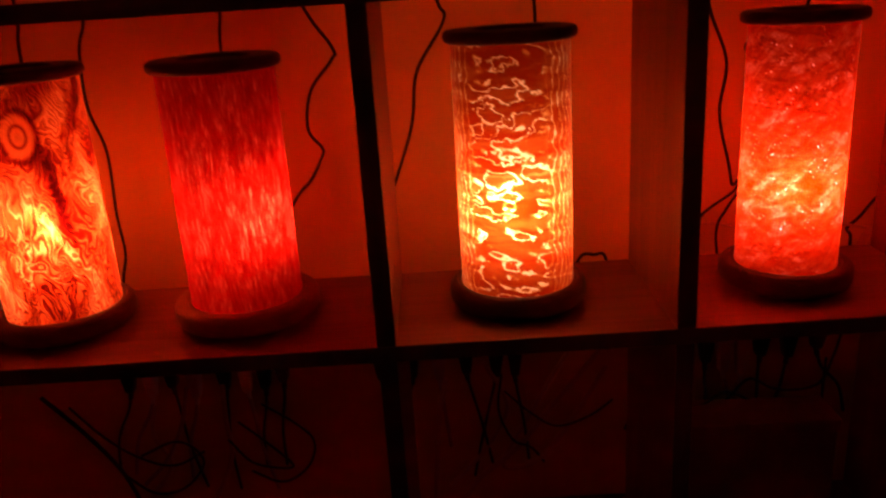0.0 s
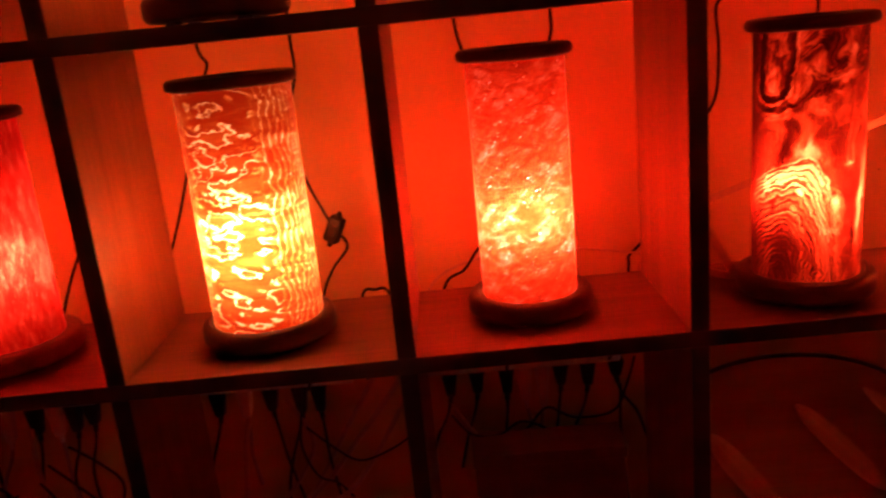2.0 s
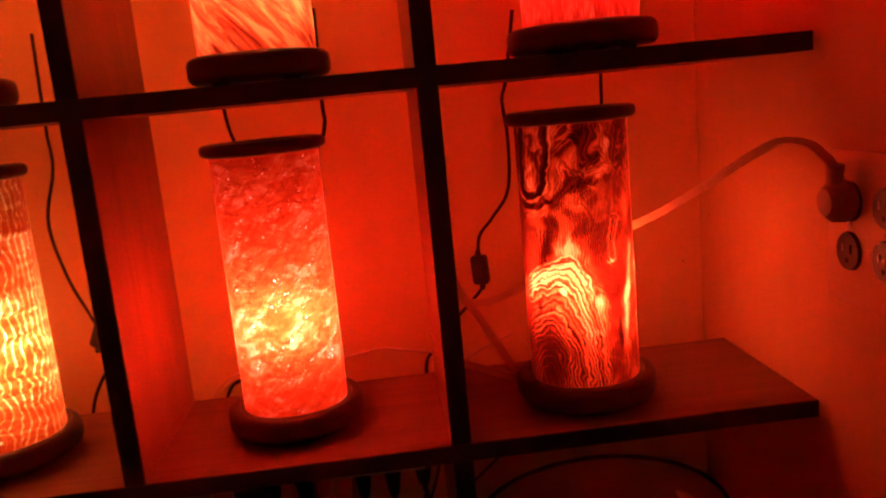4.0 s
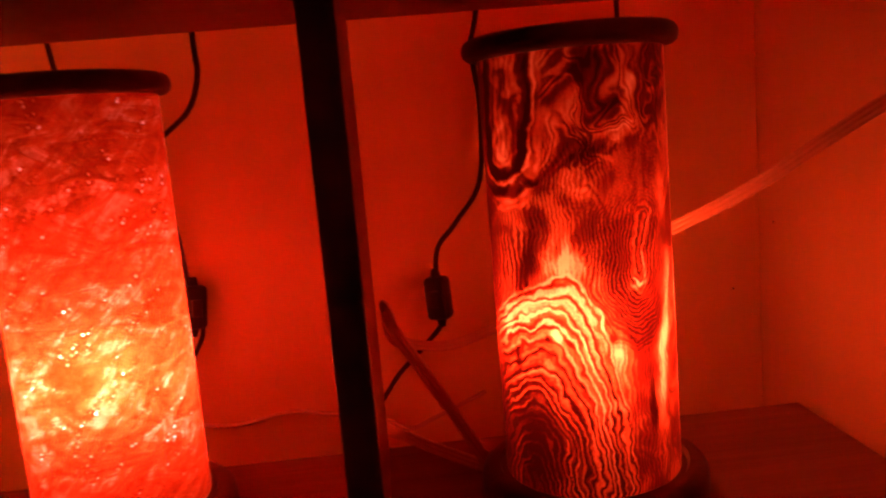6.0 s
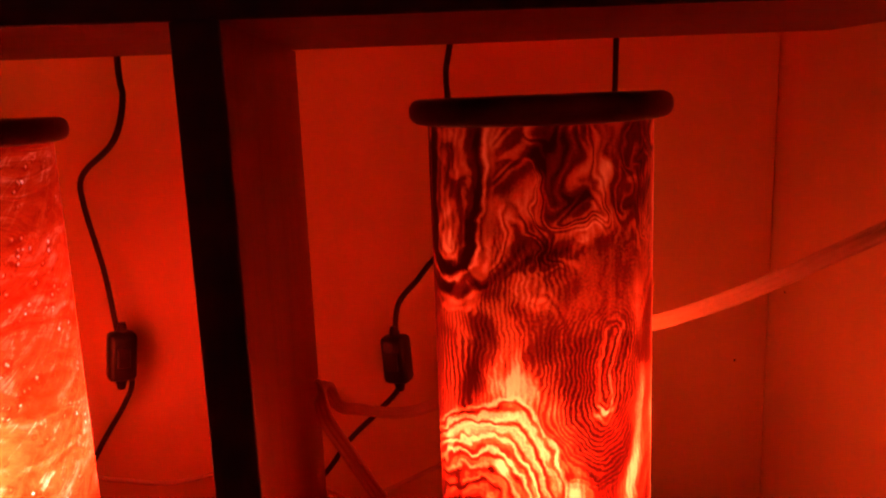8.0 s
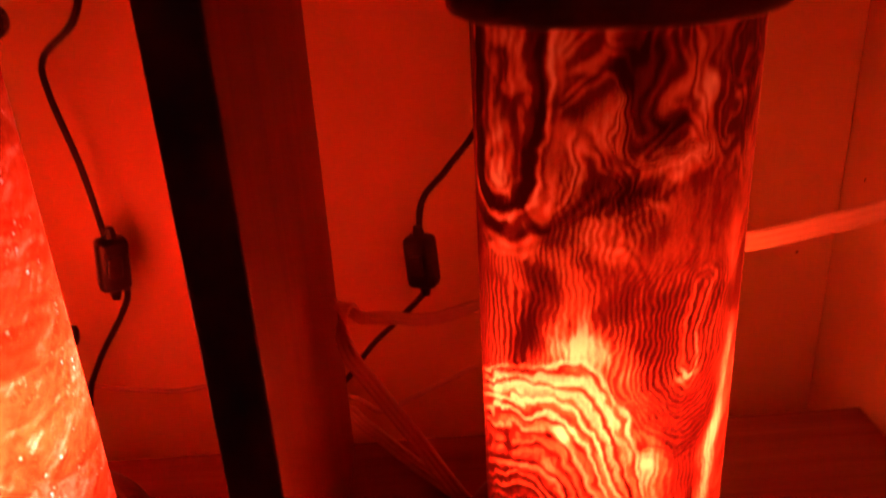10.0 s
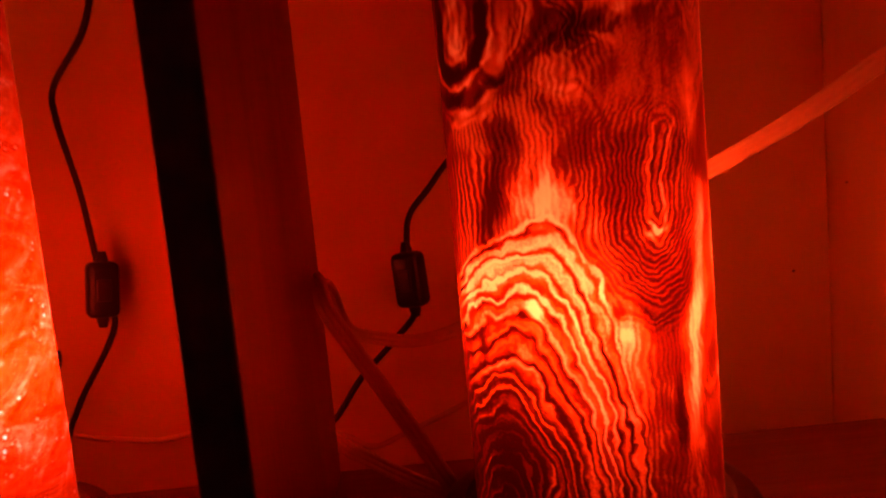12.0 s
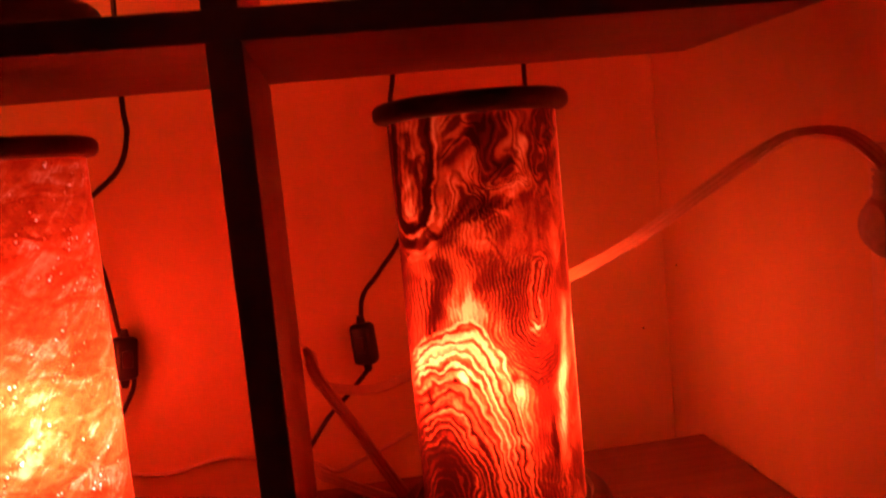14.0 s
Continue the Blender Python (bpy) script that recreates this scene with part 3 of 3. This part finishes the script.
table_lamp(0.439, 0.935, UP, 0.0640, 0.0720, 0.0775, 0.322, V_SWEEP, BULB_UPPER, 0.120, "lit table lamp with orange shade of broad slanting strokes")
table_lamp(0.799, 0.935, UP, 0.0650, 0.0740, 0.0840, 0.322, V_RED, BULB_DIM, 0.120, "lit table lamp with red fine-grained shade on the upper board")


# ---------------------------------------------------------------- cords behind the shelves
def inline_switch(parent, x, y, z, lean, yaw=0.0):
    body = part("switch", box(-0.0115, 0.0115, -0.009, 0.009, -0.0208, 0.0208, 0.005, 3), BLACK, parent, "black inline cord switch")
    smooth(body, 60)
    body.matrix_basis = pose(x, y, z, 0, lean, yaw)
    r = part("rocker", box(-0.005, 0.005, -0.0115, -0.008, -0.008, 0.008, 0.001, 2), BROWN, body)
    for k in (-1, 1):
        c = part("collar", lathe([(0, -0.006), (0.003, -0.006), (0.0045, 0), (0.0045, 0.004), (0, 0.004)], 12), BLACK, body)
        c.matrix_basis = pose(0, 0, k * 0.0225, 0 if k < 0 else 180)
    return body


def cord(points, r, material, label, switch=None, ridges=0):
    """A cord as one thing; its origin lies at its first point."""
    o = Vector(points[0])
    ob = tagged(empty("lamp_cord", *o), label, "cord")
    m = part("cable", tube([Vector(p) - o for p in points], r, 8, ridges=ridges), material, ob)
    smooth(m, 50)
    if switch:
        x, y, z, lean, yaw = switch
        inline_switch(ob, x - o.x, y - o.y, z - o.z, lean, yaw)
    return ob


Y = 1.095
BC = "thin black lamp cord hanging behind the shelf board"
BS = "thin black lamp cord with inline switch against the wall"
R = 0.0024
cord([(0.750, Y, 1.32), (0.735, Y, 1.232), (0.732, 1.122, 1.205), (0.736, 1.122, 1.150), (0.731, 1.122, 1.082), (0.706, 1.122, 1.045), (0.685, 1.122, 1.018), (0.683, 1.118, 0.973), (0.685, 1.122, 0.949), (0.665, 1.122, 0.926), (0.639, 1.122, 0.901), (0.618, 1.122, 0.873), (0.601, 1.122, 0.856), (0.594, Y, 0.85), (0.590, Y, 0.80), (0.56, Y, 0.70)],
     R, RUBBER, BS, (0.683, 1.118, 0.974, -4, -25))
cord([(0.863, Y, 1.34), (0.863, Y, 1.25), (0.860, Y, 1.15), (0.845, Y, 1.00), (0.835, Y, 0.85), (0.82, Y, 0.72)], 0.0022, RUBBER, BC)
cord([(0.495, 1.075, 1.34), (0.493, 1.066, 1.226), (0.493, 1.068, 1.196), (0.480, 1.075, 1.166), (0.437, 1.119, 1.139), (0.435, 1.119, 1.115), (0.445, 1.119, 1.061), (0.450, 1.119, 1.012), (0.454, 1.117, 0.986), (0.458, 1.119, 0.963), (0.448, 1.121, 0.941), (0.420, 1.122, 0.897), (0.406, 1.122, 0.857), (0.410, Y, 0.76), (0.40, Y, 0.69)],
     R, RUBBER, BS, (0.453, 1.116, 0.987, 6, 30))
cord([(0.350, Y, 1.36), (0.364, Y, 1.225), (0.373, Y, 1.180), (0.398, Y, 1.113), (0.392, Y, 1.044), (0.409, Y, 0.971), (0.416, Y, 0.940), (0.423, Y, 0.947), (0.418, Y, 0.930), (0.377, Y, 0.900), (0.350, Y, 0.865), (0.317, Y, 0.838), (0.30, Y, 0.72)], R, RUBBER, BC)
cord([(0.140, Y, 1.34), (0.137, Y, 1.224), (0.137, Y, 1.170), (0.119, Y, 1.101), (0.131, Y, 1.027), (0.150, Y, 0.976), (0.165, Y - .006, 0.946), (0.180, Y, 0.917), (0.155, Y, 0.884), (0.135, Y, 0.842), (0.11, Y, 0.74), (0.09, Y, 0.69)],
     R, RUBBER, BS, (0.1655, Y - .008, 0.946, 26, -20))
cord([(-0.005, Y, 1.36), (0.007, Y, 1.222), (0.016, Y, 1.190), (-0.024, Y, 1.125), (-0.033, Y, 1.068), (-0.041, Y, 1.035), (-0.066, Y, 0.968), (-0.088, Y, 0.92), (-0.108, Y, 0.90), (-0.111, Y, 0.85), (-0.10, Y, 0.70)], R, RUBBER, BC)
cord([(0.185, Y, 0.70), (0.187, Y, 0.80), (0.197, Y - .01, 0.846), (0.215, Y - .02, 0.852), (0.234, Y - .01, 0.842), (0.245, Y, 0.76), (0.24, Y, 0.69)], R, RUBBER, "thin black cord looping over the back edge of the board")
cord([(-0.215, Y, 1.35), (-0.173, Y, 1.222), (-0.137, Y, 1.162), (-0.140, Y, 1.145), (-0.172, Y, 1.105), (-0.181, Y, 1.053), (-0.164, Y, 1.026), (-0.166, Y, 1.012), (-0.185, Y, 0.980), (-0.208, Y, 0.956), (-0.24, Y, 0.90), (-0.27, Y, 0.82), (-0.29, Y, 0.70)], R, RUBBER, BC)
cord([(-0.553, Y, 1.34), (-0.553, Y, 1.222), (-0.559, Y, 1.178), (-0.565, Y, 1.0), (-0.56, Y, 0.84), (-0.52, Y, 0.70)], R, RUBBER, BC)
cord([(-0.455, Y, 1.33), (-0.464, Y, 1.221), (-0.478, Y, 1.177), (-0.482, Y, 1.101), (-0.467, Y, 1.037), (-0.470, Y, 0.946), (-0.468, Y, 0.885), (-0.480, Y, 0.823), (-0.46, Y, 0.70)], R, RUBBER, BC)
cord([(-0.281, Y, 1.34), (-0.281, Y, 1.225), (-0.287, Y, 1.170), (-0.29, Y, 1.0), (-0.31, Y, 0.84), (-0.35, Y, 0.70)], R, RUBBER, BC)

# the pale extension cable: socket, behind the lamp, round the divider, down to the lamp's foot and out behind
extension = cord([(0.991, 0.754, 1.116), (0.981, 0.754, 1.128), (0.974, 0.772, 1.140), (0.967, 0.812, 1.141), (0.953, 0.842, 1.128), (0.934, 0.872, 1.108), (0.910, 0.905, 1.083), (0.886, 0.932, 1.063), (0.862, 0.955, 1.047), (0.835, 1.000, 1.024), (0.790, 1.062, 0.978), (0.726, 1.108, 0.939), (0.687, 1.108, 0.929), (0.652, 1.104, 0.935), (0.636, 1.080, 0.949), (0.634, 1.030, 0.985), (0.6345, 0.992, 0.998), (0.639, 0.970, 0.985), (0.652, 0.968, 0.962), (0.675, 0.968, 0.922), (0.700, 0.968, 0.877), (0.709, 0.976, 0.862), (0.699, 0.992, 0.858), (0.665, 1.032, 0.859), (0.634, 1.073, 0.859), (0.615, 1.098, 0.850), (0.60, 1.105, 0.75)],
     0.0019, WHITECORD, "flat off-white ribbed extension cable looped round the divider", ridges=3)
extension["category"] = "extension cable"
cord([(0.722, 1.125, 0.874), (0.670, 1.11, 0.858), (0.644, 1.10, 0.853), (0.620, 1.112, 0.860), (0.549, 1.135, 0.867), (0.524, 1.135, 0.869), (0.476, 1.135, 0.861), (0.430, 1.135, 0.866), (0.38, 1.135, 0.87), (0.30, 1.12, 0.84), (0.27, 1.12, 0.74)], 0.0022, WHITECORD, "thin pale cord along the bottom of the wall")


# ---------------------------------------------------------------- the socket on the side wall
def turned_to_side(bm):
    """Faces -x instead of -y."""
    bmesh.ops.transform(bm, matrix=Matrix.Rotation(radians(-90), 4, "Z"), verts=bm.verts)
    return bm


outlet = tagged(empty("wall_outlet", XR, 0.729, 1.058), "ivory double outlet plate with dark sockets on the wall", "outlet")
smooth(part("plate", turned_to_side(box(-0.070, 0.070, -0.007, 0, -0.080, 0.074, 0.003, 3)), PLATE, outlet), 60)
for gy in (0.029, -0.029):
    for gz in (0.024, -0.025):
        so = part("socket", turned_to_side(lathe([(0, 0), (0.0195, 0), (0.0195, 0.002), (0.0185, 0.004), (0, 0.004)], 28)), BROWN, outlet, "dark brown socket face")
        so.matrix_basis = Matrix.Translation((-0.0065, gy, gz)) @ pose(0, 0, 0, 0, -90, 0)
        smooth(so)
        for sy, sh in ((-0.0065, 0.009), (0.0065, 0.0075)):
            sl = part("slot", box(-0.0009, 0.0009, -0.001, 0.001, -sh / 2, sh / 2), METAL if sy > 0 else FELT, so)
            sl.matrix_basis = pose(0.003, sy, 0.0042, 0, 90, 0)
        gr = part("ground_hole", lathe([(0, 0), (0.0028, 0), (0.0028, 0.0006), (0, 0.0006)], 12), FELT, so)
        gr.location = (-0.009, 0, 0.0038)
    sc = part("screw", lathe([(0, 0), (0.004, 0), (0.003, 0.0015), (0, 0.002)], 12), METAL, outlet)
    sc.matrix_basis = Matrix.Translation((-0.007, gy, 0)) @ pose(0, 0, 0, 0, -90, 0)

extension.name = "extension_cable"
plug_at = Matrix.Translation(Vector((XR - 0.011, 0.756, 1.084)) - Vector((0.991, 0.754, 1.116)))
body = part("plug", turned_to_side(lathe([(0, 0), (0.019, 0), (0.021, 0.004), (0.02, 0.016), (0.013, 0.024), (0, 0.026)], 28)), GREYCORD, extension, "greyish angled plug in the wall outlet")
body.matrix_basis = plug_at @ pose(0, 0, 0, 0, -90, 0)
smooth(body)
neck = part("neck", tube([(-0.012, 0, 0.006), (-0.014, -0.001, 0.022), (-0.013, -0.003, 0.036)], 0.0075, 12), GREYCORD, extension)
neck.matrix_basis = plug_at
smooth(neck)
for k in range(4):
    rg = part("ring", lathe([(0.0065, -0.001), (0.0085, -0.001), (0.0085, 0.001), (0.0065, 0.001)], 16), GREYCORD, neck)
    rg.location = (-0.0135, -0.001, 0.018 + k * 0.005)


# ---------------------------------------------------------------- below the lamps: outlet strips, plugs and cords
def power_strip(x, z, n, pitch, label):
    """A strip on the wall whose sockets look down."""
    st = tagged(empty("power_strip", x, YB - 0.0005, z), label, "power strip", "outlet strips under the lamp board")
    w = n * pitch + 0.05
    smooth(part("body", box(-w / 2, w / 2, -0.042, 0, -0.020, 0.020, 0.004, 3), IVORY, st), 60)
    for k in range(n):
        so = part("socket", lathe([(0, 0), (0.015, 0), (0.015, 0.0015), (0, 0.0015)], 20), GREYCORD, st)
        so.matrix_basis = pose((k - (n - 1) / 2) * pitch, -0.022, -0.0196, 180)
    return st


def strip_plug(x, z, dark, length, drop, lean):
    """A plug hanging from a strip, tapering to its cord."""
    y = YB - 0.0225
    pl = tagged(empty("cord_plug", x, y, z), "black plug hanging from the outlet strip" if dark else "pale plug hanging from the outlet strip", "plug", "plugs in the outlet strips")
    m = BLACK if dark else IVORY
    bm = box(-0.0125, 0.0125, -0.0125, 0.0125, -length, 0, 0.004, 3)
    for v in bm.verts:
        k = max(0.0, min(1.0, -v.co.z / length))
        v.co.x *= 1 - 0.5 * k * k
        v.co.y *= 1 - 0.4 * k * k
    smooth(part("body", bm, m, pl), 60)
    nk = part("neck", tube([(0, 0, -length + 0.002), (lean * 0.05, -0.002, -length - 0.012)], 0.0042, 10), m, pl)
    smooth(nk)
    c = part("cable", tube([(lean * 0.05, -0.002, -length - 0.010), (lean * 0.2, -0.008, -length - 0.03), (lean * 0.6, -0.030, -length - drop * 0.5), (lean, -0.022, -length - drop)], 0.0026 if dark else 0.0032, 8), RUBBER if dark else GREYCORD, pl)
    smooth(c)
    return pl


for x, n in ((0.42, 6), (0.0, 6), (-0.41, 6)):
    power_strip(x, 0.710, n, 0.045, "ivory outlet strip full of plugs, fixed to the wall")
rnd = random.Random(4)
PZ = 0.689
for x, dark, le in ((0.311, 1, 0.042), (0.354, 1, 0.04), (0.401, 1, 0.045), (0.430, 0, 0.062), (0.458, 0, 0.07), (0.487, 1, 0.038), (0.530, 1, 0.042), (0.575, 1, 0.03),
                    (-0.112, 1, 0.045), (-0.063, 1, 0.045), (-0.020, 0, 0.05), (0.023, 1, 0.042), (0.070, 1, 0.05), (0.100, 1, 0.05),
                    (-0.514, 1, 0.045), (-0.480, 0, 0.055), (-0.445, 1, 0.04), (-0.410, 0, 0.06), (-0.362, 1, 0.05), (-0.328, 0, 0.055), (-0.298, 1, 0.05), (-0.268, 1, 0.04)):
    strip_plug(x, PZ, bool(dark), le, rnd.uniform(0.08, 0.18), rnd.uniform(-0.05, 0.05))

LC = "loose cord tangled below the lamp board"
for pts, r, m in (
        ([(0.246, 1.10, 0.71), (0.20, 1.10, 0.65), (0.158, 1.10, 0.598), (0.10, 1.09, 0.53), (0.026, 1.08, 0.47), (0.0, 1.072, 0.40)], 0.0045, WHITECORD),
        ([(0.20, 1.11, 0.71), (0.163, 1.11, 0.65), (0.12, 1.10, 0.58), (0.075, 1.09, 0.50), (0.12, 1.08, 0.505), (0.17, 1.09, 0.55), (0.24, 1.10, 0.66)], 0.0038, WHITECORD),
        ([(-0.010, 1.10, 0.65), (-0.022, 1.095, 0.60), (-0.030, 1.09, 0.52), (-0.036, 1.085, 0.44)], 0.0045, WHITECORD),
        ([(0.076, 1.09, 0.66), (0.07, 1.085, 0.60), (0.09, 1.08, 0.55), (0.12, 1.085, 0.53), (0.14, 1.09, 0.50)], 0.003, RUBBER),
        ([(0.25, 1.10, 0.60), (0.21, 1.08, 0.585), (0.16, 1.08, 0.57), (0.12, 1.09, 0.59), (0.08, 1.09, 0.63)], 0.0026, RUBBER),
        ([(0.60, 1.10, 0.70), (0.585, 1.09, 0.66), (0.56, 1.08, 0.62), (0.50, 1.08, 0.615), (0.46, 1.09, 0.63), (0.43, 1.09, 0.60), (0.40, 1.08, 0.58)], 0.003, RUBBER),
        ([(0.575, 1.09, 0.66), (0.572, 1.085, 0.60), (0.575, 1.08, 0.54), (0.58, 1.075, 0.46)], 0.003, RUBBER),
        ([(0.31, 1.09, 0.63), (0.34, 1.07, 0.605), (0.38, 1.07, 0.60), (0.42, 1.08, 0.615), (0.47, 1.08, 0.59), (0.50, 1.09, 0.56)], 0.003, RUBBER),
        ([(-0.359, 1.10, 0.66), (-0.360, 1.095, 0.60), (-0.358, 1.09, 0.54), (-0.39, 1.08, 0.47), (-0.444, 1.075, 0.42)], 0.004, WHITECORD),
        ([(-0.415, 1.10, 0.66), (-0.43, 1.095, 0.60), (-0.46, 1.09, 0.54), (-0.50, 1.08, 0.50)], 0.0035, GREYCORD),
        ([(-0.30, 1.09, 0.63), (-0.25, 1.08, 0.60), (-0.222, 1.08, 0.565), (-0.235, 1.08, 0.52), (-0.28, 1.085, 0.49), (-0.33, 1.09, 0.51)], 0.003, RUBBER),
        ([(-0.34, 1.09, 0.60), (-0.29, 1.08, 0.56), (-0.26, 1.08, 0.52), (-0.32, 1.08, 0.53), (-0.36, 1.09, 0.57)], 0.003, RUBBER),
        ([(-0.64, 1.09, 0.66), (-0.58, 1.08, 0.60), (-0.53, 1.075, 0.53), (-0.50, 1.07, 0.45)], 0.0045, RUBBER),
        ([(-0.60, 1.09, 0.64), (-0.55, 1.08, 0.59), (-0.50, 1.08, 0.55), (-0.45, 1.085, 0.53), (-0.40, 1.09, 0.55)], 0.003, RUBBER),
        ([(-0.53, 1.08, 0.52), (-0.48, 1.07, 0.49), (-0.43, 1.07, 0.50), (-0.40, 1.08, 0.54), (-0.44, 1.09, 0.57), (-0.50, 1.085, 0.55)], 0.003, RUBBER),
        ([(0.64, 1.10, 0.66), (0.70, 1.105, 0.705), (0.75, 1.11, 0.72), (0.80, 1.12, 0.76)], 0.0024, RUBBER)):
    cord(pts, r * 0.75 if m == RUBBER else r, m, LC)
for pts in (
        [(0.05, 1.112, 0.67), (0.085, 1.105, 0.60), (0.06, 1.10, 0.54), (0.015, 1.09, 0.49), (-0.01, 1.08, 0.47)],
        [(0.445, 1.10, 0.62), (0.435, 1.095, 0.57), (0.40, 1.085, 0.55), (0.345, 1.08, 0.60), (0.315, 1.09, 0.64)],
        [(-0.47, 1.10, 0.63), (-0.478, 1.095, 0.58), (-0.455, 1.09, 0.53), (-0.49, 1.08, 0.48)]):
    cord(pts, 0.0036, WHITECORD, "off-white loose cord hanging below the lamp board")

# ---------------------------------------------------------------- the tray and slats in the end bay
LEAN = pose(0.818, 0.932, LOW + 0.007, 53, 0, 0)
tray = tagged(new("arched_board"), "brown wooden board with arched black-rimmed top, leaning back", "board")
tray.matrix_basis = LEAN
HALF, SIDE, RISE = 0.184, 0.185, 0.088
arch_line = [(HALF * math.cos(math.pi * i / 40), SIDE + RISE * math.sin(math.pi * i / 40)) for i in range(41)]
bm = bmesh.new()
face = bm.faces.new([bm.verts.new((x, y, -0.006)) for x, y in [(-HALF, 0), (HALF, 0)] + arch_line])
lifted = bmesh.ops.extrude_face_region(bm, geom=[face])["geom"]
bmesh.ops.translate(bm, vec=(0, 0, 0.012), verts=[g for g in lifted if isinstance(g, bmesh.types.BMVert)])
part("panel", bm, TRAYWOOD, tray)
smooth(part("rim", tube([(x, y, 0.0065) for x, y in arch_line], 0.0034, 8, per=2), BLACK, tray, "thin black rim"))


def wood_slat(x, y, z, length, wide, turn, lift):
    """A long pointed slat with rounded back, lying on the tray."""
    bm = bmesh.new()
    rows = []
    for i in range(17):
        s = i / 16 * 2 - 1
        w = wide / 2 * (1 - abs(s) ** 2.6) ** 0.6 + 0.002
        rows.append([bm.verts.new((s * length / 2, w * math.cos(a), 0.006 * math.sin(a))) for a in (2 * math.pi * k / 10 for k in range(10))])
    for a, c in zip(rows, rows[1:]):
        for k in range(10):
            bm.faces.new((a[k], a[(k + 1) % 10], c[(k + 1) % 10], c[k]))
    bm.faces.new(rows[0])
    bm.faces.new(rows[-1])
    ob = tagged(link("wood_slat", bm, SLATWOOD), "pale pointed wooden slat lying on the tray", "slat", "pointed slats on the tray")
    ob.matrix_basis = LEAN @ pose(x, y, 0.006 + lift, 0, 0, turn)
    return smooth(ob, 50)


wood_slat(0.058, 0.130, 0, 0.165, 0.030, -52, 0.0062)
wood_slat(-0.085, 0.095, 0, 0.165, 0.034, -56, 0.0062)
wood_slat(0.165, 0.150, 0, 0.165, 0.022, -48, 0.0100)

storage = tagged(empty("storage_box", 0.452, 1.045, LOW), "brown cardboard box standing on the lower shelf", "box")
part("body", box(-0.112, 0.112, -0.035, 0.035, 0, 0.125, 0.002, 2), CARD, storage)
part("lid", box(-0.115, 0.115, -0.038, 0.038, 0.1255, 0.145, 0.002, 2), CARD, storage)
